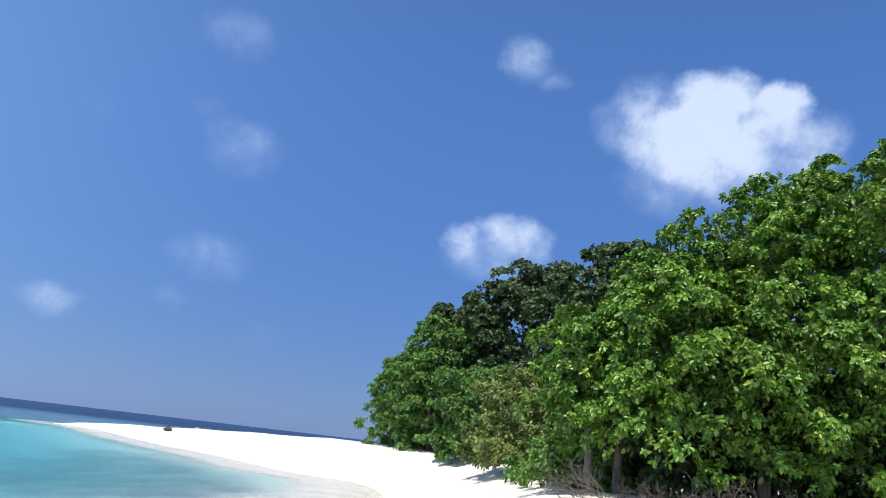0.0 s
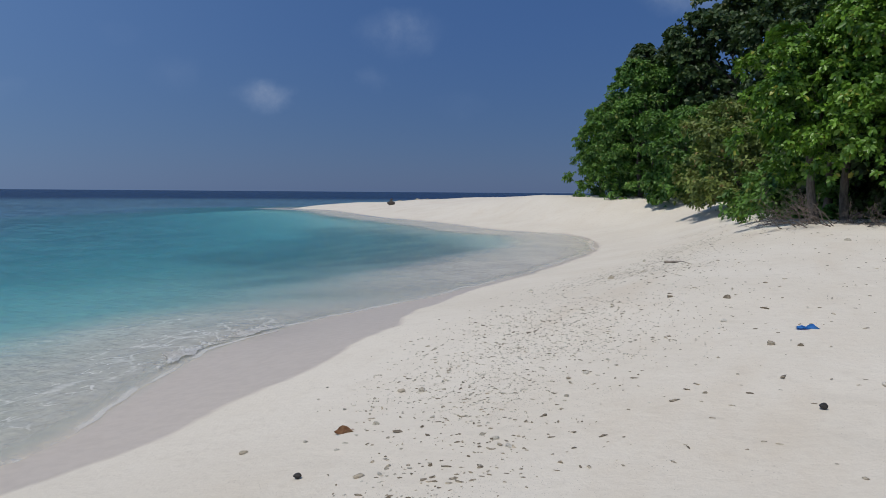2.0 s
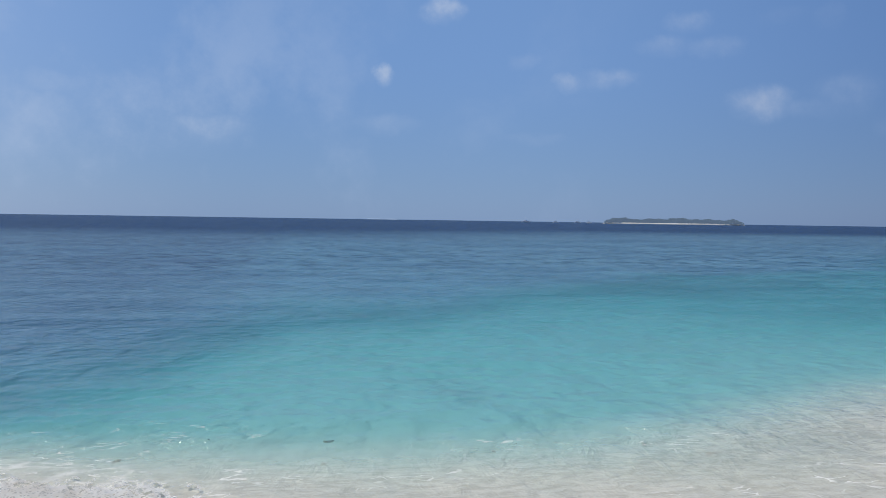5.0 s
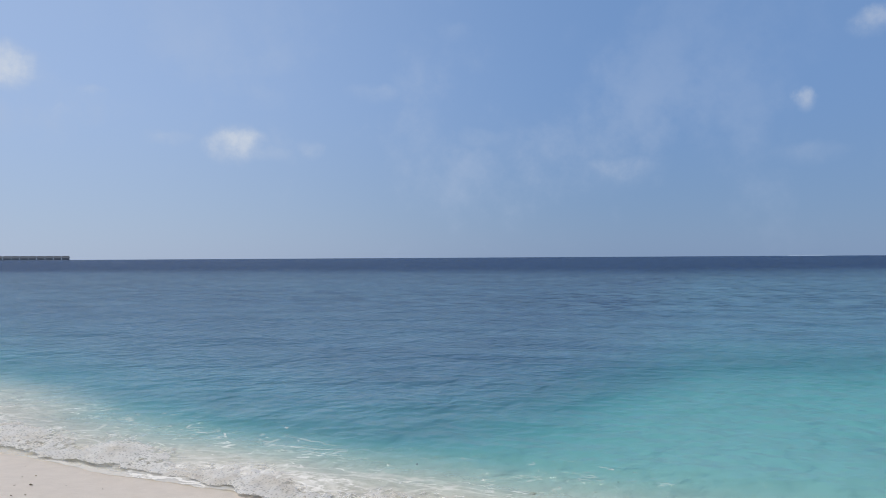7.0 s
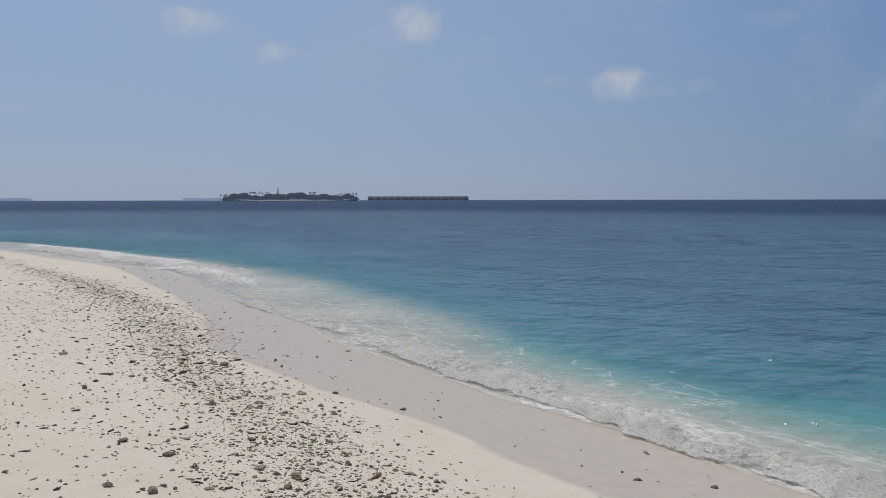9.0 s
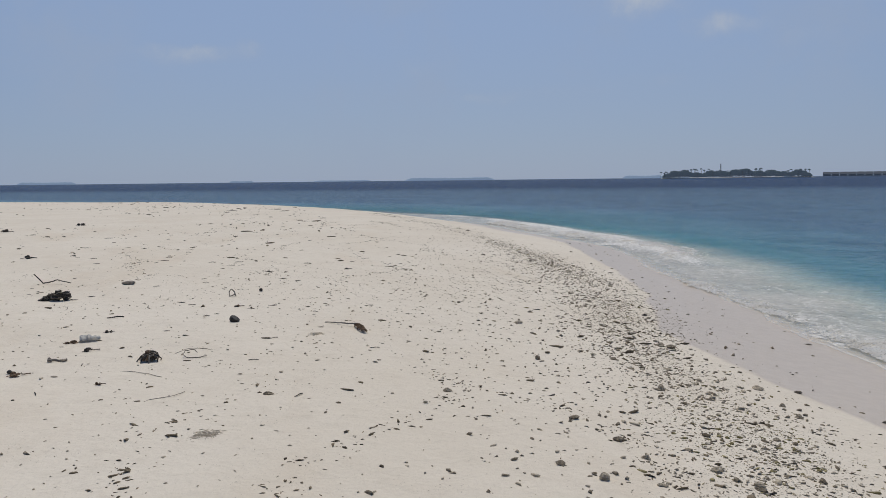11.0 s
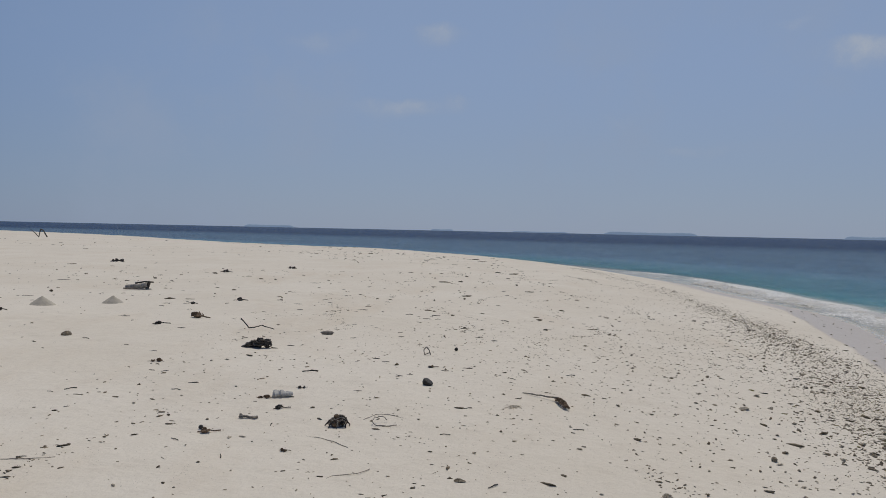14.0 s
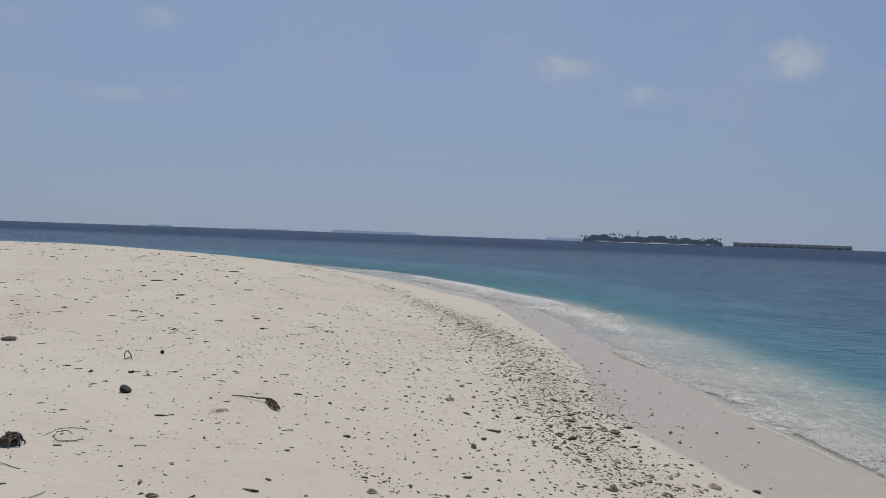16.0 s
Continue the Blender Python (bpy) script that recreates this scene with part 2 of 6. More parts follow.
def sand_material():
    m = Nodes("coral sand")
    p = m.place()
    shore, bed, damp = m.attr("shore"), m.attr("bed"), m.attr("damp")
    grain, mid, broad = m.noise(p, 160, 2), m.noise(p, 7, 5, 0.6), m.noise(p, 0.35, 4, 0.6)
    dry = m.mix(m.ramp(broad, 0.3, 0.7), (0.79, 0.72, 0.608), (0.84, 0.775, 0.668))
    dry = m.mix(m.math("MULTIPLY", m.ramp(mid, 0.52, 0.75), 0.25), dry, (0.62, 0.555, 0.46))
    stain = m.math("MULTIPLY", m.ramp(m.noise(m.stretch(p, (1.0, 0.3, 1.0), -8), 0.7, 5, 0.65), 0.5, 0.72), m.ramp(damp, 0.8, 2.2))
    dry = m.mix(m.math("MULTIPLY", stain, 0.26), dry, (0.66, 0.54, 0.40))
    fleck = m.noise(p, 34, 4, 0.7)
    dry = m.mix(m.math("MULTIPLY", m.ramp(fleck, 0.5, 0.72), 0.22), dry, (0.55, 0.49, 0.41))
    dry = m.mix(m.math("MULTIPLY", m.ramp(m.noise(p, 2.6, 5, 0.68), 0.52, 0.7), 0.16), dry, (0.60, 0.52, 0.42))
    # fine dark specks of shell and coral grit
    specks = m.math("LESS_THAN", m.cells(p, 26), 0.13)
    near_line = m.ramp(m.noise(p, 1.3, 3), 0.52, 0.66)
    dry = m.mix(m.math("MULTIPLY", m.math("MULTIPLY", specks, near_line), 0.6), dry, (0.33, 0.29, 0.24))
    wrack = m.attr("wrack")
    grit = m.math("LESS_THAN", m.cells(p, 48), m.math("MULTIPLY_ADD", wrack, 0.26, m.ramp(m.noise(p, 0.9, 4, 0.65), 0.4, 0.7, 0.05, 0.13)))
    dry = m.mix(m.math("MULTIPLY", grit, m.ramp(m.noise(p, 2.5, 3), 0.35, 0.6, 0.25, 0.75)), dry, m.mix(m.noise(p, 19, 2), (0.12, 0.10, 0.07), (0.45, 0.40, 0.33)))
    dry = m.mix(m.math("MULTIPLY", m.ramp(grain, 0.35, 0.75), 0.12), dry, (0.5, 0.45, 0.38))
    edge = m.math("ADD", damp, m.math("MULTIPLY", m.math("SUBTRACT", m.noise(p, 0.5, 3, 0.5), 0.5), 0.7))
    wet = m.ramp(edge, -0.07, 0.05, 1.0, 0.0)
    wet_sand = m.mix(m.ramp(mid, 0.3, 0.7), (0.63, 0.55, 0.462), (0.69, 0.605, 0.513))
    color = m.mix(wet, dry, wet_sand)
    under = m.mix(m.ramp(m.noise(p, 0.5, 4, 0.65), 0.35, 0.7), (0.42, 0.42, 0.36), (0.24, 0.25, 0.21))
    lumps = m.math("MULTIPLY", m.ramp(m.noise(m.stretch(p, (1.0, 0.55, 1.0), -12), 0.42, 4, 0.6), 0.66, 0.73), m.ramp(shore, -5.0, -3.0, 0.4, 0.0))
    sea_sand = m.mix(lumps, (0.57, 0.565, 0.495), (0.2, 0.2, 0.16))
    color = m.mix(m.ramp(shore, -0.3, 0.2, 1.0, 0.0), color, sea_sand)
    color = m.mix(bed, color, under)
    color = m.mix(m.math("MULTIPLY", m.attr("weed"), m.ramp(m.noise(m.stretch(p, (1.0, 0.5, 1.0), -28), 0.5, 4, 0.65), 0.3, 0.6, 0.55, 1.0)), color, (0.15, 0.16, 0.135))
    rough = m.ramp(wet, 0.0, 1.0, 0.95, 0.32, False)
    trod = m.math("MULTIPLY", m.ramp(m.cells(m.stretch(p, (1, 1, 0.1)), 1.6), 0.05, 0.42, 0.0, 1.0), m.ramp(m.noise(p, 0.22, 2), 0.45, 0.6))
    flat = m.math("SUBTRACT", 1.0, m.math("MULTIPLY", wet, 0.93))
    n = m.bump(grain, 0.35, 0.004)
    n = m.bump(m.math("MULTIPLY", mid, flat), 0.28, 0.05, n)
    n = m.bump(m.math("MULTIPLY", fleck, flat), 0.3, 0.012, n)
    n = m.bump(m.math("MULTIPLY", trod, flat), 0.45, 0.03, n)
    return m.done(m.principled(color, rough, n, 0.0, 0.14))


def water_material():
    m = Nodes("sea water")
    p = m.place()
    depth, foam, shore, murk, silt, deep = m.attr("depth"), m.attr("foam"), m.attr("shore"), m.attr("murk"), m.attr("silt"), m.attr("deep")

    def passed(k):
        return m.math("EXPONENT", m.math("MULTIPLY", depth, -k))

    n = m.tree.nodes.new("ShaderNodeCombineColor")
    for slot, k in zip(n.inputs, (0.60, 0.27, 0.235)):
        m.set(slot, passed(k))
    through_color = n.outputs[0]
    patches = m.noise(m.stretch(p, (1.0, 0.5, 1.0), 15), 0.12, 5, 0.62)
    blue = m.mix(m.ramp(patches, 0.35, 0.68), (0.098, 0.195, 0.27), (0.074, 0.155, 0.235))
    glow = m.mix(m.ramp(murk, 0.0, 0.6, 0.0, 1.0, False), (0.049, 0.16, 0.192), blue)
    glow = m.mix(m.ramp(murk, 0.6, 1.0, 0.0, 1.0, False), glow, (0.06, 0.105, 0.181))
    glow = m.mix(deep, glow, (0.02, 0.05, 0.118))
    # wave shading put into the water colour, with dark dashes further out
    ripple_shade = m.noise(m.stretch(p, (1.0, 0.38, 1.0), 8), 0.55, 6, 0.72, 0.6)
    streak_shade = m.noise(p, 0.85, 5, 0.66, 0.4)
    bands = m.noise(m.stretch(p, (1.0, 0.5, 1.0), 14), 0.05, 5, 0.6)
    glow = m.mix(1.0, glow, m.mix(m.math("MULTIPLY", m.ramp(ripple_shade, 0.4, 0.62), m.ramp(depth, 0.6, 3.0)), (1.12, 1.12, 1.1), (0.78, 0.8, 0.84)), "MULTIPLY")
    glow = m.mix(1.0, glow, m.mix(m.math("MULTIPLY", m.math("MULTIPLY", m.ramp(streak_shade, 0.52, 0.57), m.ramp(bands, 0.42, 0.56, 0.5, 1.0)), m.ramp(shore, -12.0, -32.0)), (1.1, 1.1, 1.1), (0.34, 0.4, 0.49)), "MULTIPLY")
    lit = m.mix(1.0, glow, m.mix(m.math("SUBTRACT", 1.0, passed(0.9)), (0, 0, 0), (1, 1, 1)), "MULTIPLY")
    chop = m.noise(m.stretch(p, (0.8, 1.2, 1.0), 25), 2.6, 4, 0.65, 0.4)
    swell = m.noise(m.stretch(p, (0.45, 0.16, 1.0), 10), 0.6, 4, 0.62, 0.3)
    far_chop = m.noise(m.stretch(p, (0.25, 0.25, 1.0)), 0.5, 5, 0.7)
    calm = m.ramp(depth, 0.0, 1.0, 0.3, 1.0)
    nrm = m.bump(m.math("MULTIPLY", chop, calm), 0.8, 0.14)
    nrm = m.bump(m.math("MULTIPLY", swell, calm), 0.8, 0.45, nrm)
    nrm = m.bump(m.math("MULTIPLY", far_chop, m.ramp(depth, 0.1, 1.5)), 0.8, 1.6, nrm)
    body = m.add(m.shader("ShaderNodeBsdfTransparent", Color=through_color), m.shader("ShaderNodeBsdfDiffuse", Color=lit, Normal=nrm))
    wavelets = m.noise(m.stretch(p, (1.5, 0.6, 1.0), -5), 6.5, 5, 0.7, 0.5)
    # beige silt, with the dapple of ripple light mixed into its colour
    dappled_silt = m.mix(m.ramp(wavelets, 0.36, 0.62), (0.64, 0.60, 0.515), (0.83, 0.785, 0.69))
    silty = m.shader("ShaderNodeBsdfDiffuse", Color=dappled_silt, Normal=m.bump(wavelets, 0.6, 0.04, nrm))
    body = m.blend(m.math("MULTIPLY", silt, m.ramp(m.noise(p, 0.5, 4, 0.6), 0.25, 0.7, 0.62, 1.0)), body, silty)
    fres = m.tree.nodes.new("ShaderNodeFresnel")
    fres.inputs["IOR"].default_value = 1.33
    m.set(fres.inputs["Normal"], nrm)
    gloss = m.shader("ShaderNodeBsdfGlossy", Color=(1, 1, 1), Roughness=0.1, Normal=nrm)
    surf = m.blend(m.math("MULTIPLY", fres.outputs[0], m.ramp(deep, 0.0, 1.0, 0.52, 0.36, False)), body, gloss)
    # foam: lacy threads over the swash, thick where a wave breaks
    w = m.tree.nodes.new("ShaderNodeTexNoise")
    w.inputs["Scale"].default_value, w.inputs["Detail"].default_value = 1.7, 4
    m.set(w.inputs["Vector"], p)
    warp = m.mix(0.55, p, w.outputs["Color"], "ADD")
    flat = m.stretch(warp, (1.25, 0.6, 0.0), 4)
    lace = m.cells(flat, 1.7, "DISTANCE_TO_EDGE")
    threads = m.ramp(m.math("ADD", lace, m.math("MULTIPLY", m.noise(p, 6, 4, 0.7), 0.14)), 0.06, 0.125, 1.0, 0.0)
    fine = m.cells(m.stretch(warp, (1.25, 0.38, 0.0), -4), 6.0, "DISTANCE_TO_EDGE")
    bits = m.math("MULTIPLY", m.ramp(fine, 0.02, 0.05, 1.0, 0.0), m.ramp(m.noise(p, 3.1, 3, 0.6), 0.52, 0.6))
    bits = m.math("MULTIPLY", bits, m.math("MULTIPLY", m.ramp(m.math("ADD", m.noise(m.stretch(p, (1.6, 0.5, 1.0)), 0.8, 3, 0.6), m.math("MULTIPLY", foam, 1.15)), 0.52, 0.68), m.ramp(shore, -4.0, -2.2)))
    patch = m.ramp(m.math("ADD", m.noise(p, 0.8, 4, 0.65), m.math("MULTIPLY", foam, 1.15)), 0.62, 0.78)
    thin = m.math("MULTIPLY", m.math("MULTIPLY", threads, patch), m.ramp(shore, -4.0, -1.5))
    limit = m.math("ADD", 0.05, m.math("MULTIPLY", m.math("SUBTRACT", m.noise(p, 0.3, 4, 0.5), 0.5), 1.0))
    limit = m.math("ADD", limit, m.math("MULTIPLY", m.math("SUBTRACT", m.noise(p, 1.3, 3, 0.55), 0.5), 0.35))
    beyond = m.math("SUBTRACT", shore, limit)
    edge_band = m.math("MULTIPLY", m.ramp(beyond, -0.85, -0.03), m.ramp(m.noise(p, 0.45, 3, 0.6), 0.38, 0.6, 0.1, 1.0))
    dense = m.math("ADD", foam, m.math("MULTIPLY", edge_band, m.math("MULTIPLY_ADD", foam, 0.8, 0.48)))
    froth = m.ramp(m.math("ADD", dense, m.math("MULTIPLY", m.math("SUBTRACT", m.noise(m.stretch(p, (1.3, 0.7, 1.0)), 9, 6, 0.75, 0.5), 0.5), 1.5)), 0.45, 0.75)
    rim = m.math("MULTIPLY", m.ramp(m.math("ADD", beyond, m.math("MULTIPLY", m.noise(p, 14, 5, 0.75), 0.16)), -0.05, 0.02), m.ramp(m.noise(p, 1.1, 3), 0.36, 0.52))
    white = m.math("MAXIMUM", m.math("MAXIMUM", m.math("MAXIMUM", m.math("MULTIPLY", thin, 0.42), m.math("MULTIPLY", bits, 0.6)), m.math("MULTIPLY", m.math("MULTIPLY", froth, m.ramp(fine, 0.04, 0.16, 1.0, 0.55)), 0.92)), m.math("MULTIPLY", rim, 0.45))
    foam_shader = m.shader("ShaderNodeBsdfDiffuse", Color=(0.86, 0.85, 0.82))
    wetted = m.blend(white, surf, foam_shader)
    return m.done(m.blend(m.math("GREATER_THAN", beyond, 0.0), wetted, m.shader("ShaderNodeBsdfTransparent", Color=(1, 1, 1))))


def leaf_material(name, light, dark, odd, gloss=0.42):
    """Leaves between two greens, each leaf and each tuft a little different; odd: a few yellowed ones."""
    m = Nodes(name)
    r, tuft = m.island(), m.attr("tuft")
    patch = m.noise(m.place(), 0.55, 3, 0.6)
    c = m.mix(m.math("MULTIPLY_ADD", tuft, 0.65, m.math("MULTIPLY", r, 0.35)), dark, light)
    c = m.mix(m.math("MULTIPLY", m.ramp(patch, 0.45, 0.66), 0.45), c, light)
    c = m.mix(m.math("MULTIPLY", m.ramp(tuft, 0.86, 1.0), 0.45), c, tuple(min(1, k * 1.35) for k in light))
    c = m.mix(m.math("MULTIPLY", m.math("GREATER_THAN", r, 0.975), 0.8), c, odd)
    n = m.tree.nodes.new("ShaderNodeBsdfPrincipled")
    m.set(n.inputs["Base Color"], c)
    n.inputs["Roughness"].default_value, n.inputs["Specular IOR Level"].default_value = gloss, 0.4
    tr = m.shader("ShaderNodeBsdfTranslucent", Color=m.mix(0.5, c, (0.16, 0.26, 0.02)))
    return m.done(m.blend(0.13, n.outputs[0], tr))


def bark_material(name, light, dark):
    m = Nodes(name)
    p = m.coord()
    v = m.noise(m.stretch(p, (1, 1, 0.25)), 14, 5, 0.65)
    return m.done(m.principled(m.mix(m.ramp(v, 0.3, 0.7), dark, light), 0.9, m.bump(v, 0.8, 0.02)))


def plain_material(name, a, b, scale=8.0, rough=0.7, relief=0.3, metal=0.0, vary=0.0):
    """Two colours in patches, with fine relief; vary: how far each object or piece shifts between them."""
    m = Nodes(name)
    p = m.coord()
    v = m.noise(p, scale, 5, 0.62)
    f = m.ramp(v, 0.32, 0.68)
    if vary:
        f = m.math("MULTIPLY_ADD", m.math("SUBTRACT", m.math("FRACT", m.math("ADD", m.island(), m.chance())), 0.5), vary, f, True)
    return m.done(m.principled(m.mix(f, a, b), rough, m.bump(m.noise(p, scale * 5, 4), relief, 0.01), metal))


SAND, WATER = sand_material(), water_material()
LEAF_BRIGHT = leaf_material("glossy green leaf", (0.18, 0.335, 0.034), (0.022, 0.082, 0.014), (0.34, 0.33, 0.06), 0.4)
LEAF_BUSH = leaf_material("bush leaf", (0.15, 0.30, 0.045), (0.02, 0.072, 0.016), (0.24, 0.25, 0.05), 0.5)
LEAF_DARK = leaf_material("dark leathery leaf", (0.085, 0.14, 0.045), (0.012, 0.03, 0.012), (0.09, 0.09, 0.03), 0.5)
LEAF_OLIVE = leaf_material("olive leaf", (0.22, 0.27, 0.06), (0.08, 0.13, 0.035), (0.26, 0.17, 0.06), 0.55)
BARK = bark_material("grey bark", (0.20, 0.17, 0.14), (0.07, 0.06, 0.05))
DEAD = bark_material("bleached dead twig", (0.23, 0.19, 0.16), (0.09, 0.07, 0.058))

# ---------------------------------------------------------------- helpers for meshes
def from_arrays(name, verts, faces, smooth=False):
    """A mesh from an array of places and an array of faces, all with the same number of corners."""
    me = bpy.data.meshes.new(name)
    verts, faces = np.asarray(verts, np.float32), np.asarray(faces, np.int32)
    k = faces.shape[1]
    me.vertices.add(len(verts))
    me.vertices.foreach_set("co", verts.ravel())
    me.loops.add(faces.size)
    me.loops.foreach_set("vertex_index", faces.ravel())
    me.polygons.add(len(faces))
    me.polygons.foreach_set("loop_start", np.arange(0, faces.size, k, dtype=np.int32))
    me.polygons.foreach_set("loop_total", np.full(len(faces), k, np.int32))
    if smooth:
        me.polygons.foreach_set("use_smooth", np.ones(len(faces), bool))
    me.update(calc_edges=True)
    return me


def give(me, name, values):
    me.attributes.new(name, "FLOAT", "POINT").data.foreach_set("value", np.asarray(values, np.float32))


def part(name, data, material, parent=None, label=""):
    """One mesh object, from a bmesh or a mesh, under a thing or a part."""
    if isinstance(data, bmesh.types.BMesh):
        bm, data = data, bpy.data.meshes.new(name)
        bm.to_mesh(data)
        bm.free()
    if material and not data.materials:
        data.materials.append(material)
    ob = new(name, data)
    ob.parent = parent
    return tagged(ob, label)


def thing(name, m, label, category, group=""):
    ob = new(name)
    ob.empty_display_size = 0.2
    ob.matrix_world = m
    return tagged(ob, label, category, group)


# ---------------------------------------------------------------- land and sea bed
# The water's edge, going round the island with the land on the right hand side (x, y).
SHORE = [(-40, 108), (-56, 96), (-57, 88), (-49, 84), (-33, 65), (-24, 56.5), (-15.3, 46.5), (-10.0, 42.8), (-6.9, 34), (-6.3, 25), (-6.6, 17.5), (-7.3, 12.5),
         (-7.2, 9.5), (-6.4, 7), (-5.7, 4.8), (-5.95, 1.5), (-6.8, -2), (-7.3, -4.5), (-7.7, -7), (-8.45, -10), (-9.3, -13), (-10.0, -16), (-10.9, -19), (-12.0, -22.5),
         (-12.6, -26), (-12.5, -30), (-12.6, -38), (-11.8, -46), (-9.2, -55), (-6.0, -62), (-1, -70), (13, -81), (42, -117), (82, -146), (150, -170), (220, -60), (220, 120), (120, 190), (30, 160)]


def rounded(points, steps=8):
    p, out = np.array(points, float), []
    for i in range(len(p)):
        a, b, c, d = (p[(i + k) % len(p)] for k in (-1, 0, 1, 2))
        for t in np.arange(steps) / steps:
            out.append(0.5 * (2 * b + (c - a) * t + (2 * a - 5 * b + 4 * c - d) * t**2 + (3 * b - a - 3 * c + d) * t**3))
    return np.array(out)


COAST = rounded(SHORE)


def lumpy(x, y, seed):
    """Soft unevenness from a few crossed waves, about -1 to 1."""
    r = np.random.RandomState(seed)
    v = 0
    for k in range(7):
        a, f, ph = r.uniform(0, 2 * np.pi), 0.7 * 1.45**k / 3, r.uniform(0, 6.3)
        v = v + np.sin((x * np.cos(a) + y * np.sin(a)) * f * 2 + ph) / 1.35**k
    return v / 2.6


def inland(x, y):
    """Metres from the water's edge, positive on land."""
    x, y = np.asarray(x, float), np.asarray(y, float)
    best, side = np.full(x.shape, 1e9), np.ones(x.shape)
    nxt = np.roll(COAST, -1, axis=0)
    inside = np.zeros(x.shape, bool)
    for (ax, ay), (bx, by) in zip(COAST, nxt):
        ex, ey = bx - ax, by - ay
        t = np.clip(((x - ax) * ex + (y - ay) * ey) / (ex * ex + ey * ey), 0, 1)
        best = np.minimum(best, (x - ax - t * ex) ** 2 + (y - ay - t * ey) ** 2)
        cross = (ay > y) != (by > y)
        if cross.any():
            inside ^= cross & (x < ex * (y - ay) / (ey if ey else 1e-9) + ax)
    return np.sqrt(best) * np.where(inside, 1, -1)


def smooth(a, b, v):
    t = np.clip((v - a) / (b - a), 0, 1)
    return t * t * (3 - 2 * t)


def shelf(x, y):
    """How far the pale sandy shallows reach out from the beach."""
    w = np.interp(y, [-60, -45, -25, -12, -8, -5, -3, -2, -1, 0, 2, 7, 14, 25, 45, 60, 90, 120], [13, 13, 8, 5.0, 4.4, 4.0, 5.0, 6.6, 8.8, 10.8, 13.0, 18, 22, 28, 27, 22, 8, 6])
    return w * (1 + 0.07 * lumpy(x * 0.5, y * 0.5, 5) + 0.05 * lumpy(x * 1.6, y * 1.6, 6))


def weed_bed(x, y):
    """The darker patch of weed on the bottom of the bay."""
    u, v = x + 18.3, y - 33.5
    a, b = -0.47 * u + 0.88 * v, 0.88 * u + 0.47 * v
    return smooth(1.25, 0.65, np.sqrt((a / 18.5) ** 2 + (b / 6.2) ** 2) + 0.3 * lumpy(x * 0.7, y * 0.7, 41))


def wrack_line(y):
    """Where the dark tide line runs along the southern beach."""
    return np.interp(y, [-48, -34, -19, -14.4, -10, -8.6, -7, -5.2, -4.2, -2, 0], [-6.9, -7.7, -7.45, -6.95, -5.45, -4.95, -4.45, -4.0, -3.55, -2.9, -2.4])


def wrack_half(y):
    return np.interp(y, [-40, -19, -13, -9.5, -7, -4, 0], [0.42, 0.5, 0.55, 0.5, 0.42, 0.5, 0.7])


def land_height(x, y, d):
    rise = np.interp(y, [-200, -60, -12, 0, 6, 23, 45, 62, 80, 100, 130], [0.1, 0.05, 0.05, 0.0, 0.0, 0.72, 1.05, 1.3, 1.15, 0.75, 0.6])
    return 0.84 * (1 - np.exp(-((np.maximum(d, 0) / 3.8) ** 1.35))) + rise * smooth(2.5, 8.0 + 12 * smooth(58, 80, y), d) + 0.02 * lumpy(x * 2.2, y * 2.2, 3) * smooth(2.5, 6, d)


def sea_depth(x, y, d):
    s, w = np.maximum(-d, 0), shelf(x, y)
    run = np.interp(y, [-40, -14, -9, -4, 2, 8, 12, 22, 44, 58], [4.5, 3.6, 2.5, 2.3, 3.1, 4.1, 4.1, 9.0, 9.0, 4.1])
    near = 1.45 * (1 - np.exp(-((s / run) ** 1.5))) + (1.1 + 1.0 * smooth(8, 20, y)) * smooth(5, 24, s) + (0.9 * smooth(1.2, 6, s) + 0.9 * smooth(3, 8, s)) * smooth(0, -6, y)
    off = s - w
    return near + 2.4 * smooth(0, 14, off) + 1.5 * smooth(10, 60, off) + 14 * smooth(110, 260, s)


def ground_height(x, y, d=None):
    """Height of the sand; under water the bottom lies as shallow as it looks through the surface."""
    d = inland(x, y) if d is None else d
    return np.where(d > 0, land_height(x, y, d), -0.3 * sea_depth(x, y, d))


def rings(n_turn, n_out, r0, r1, power=1.0):
    """A round sheet about the standing place: x, y and the faces; the rings widen outwards."""
    cx, cy = -0.3, -0.6
    r = r0 * (r1 / r0) ** (np.linspace(0, 1, n_out) ** power)
    a = np.arange(n_turn) * 2 * np.pi / n_turn
    x, y = (cx + r[:, None] * np.cos(a)).ravel(), (cy + r[:, None] * np.sin(a)).ravel()
    i, j = np.meshgrid(np.arange(n_out - 1), np.arange(n_turn), indexing="ij")
    k = (j + 1) % n_turn
    faces = np.stack([i * n_turn + j, (i + 1) * n_turn + j, (i + 1) * n_turn + k, i * n_turn + k], -1).reshape(-1, 4)
    return x, y, faces


def far_inland(x, y):
    d = np.full(x.shape, -600.0)
    near = np.hypot(x, y) < 520
    d[near] = inland(x[near], y[near])
    return d


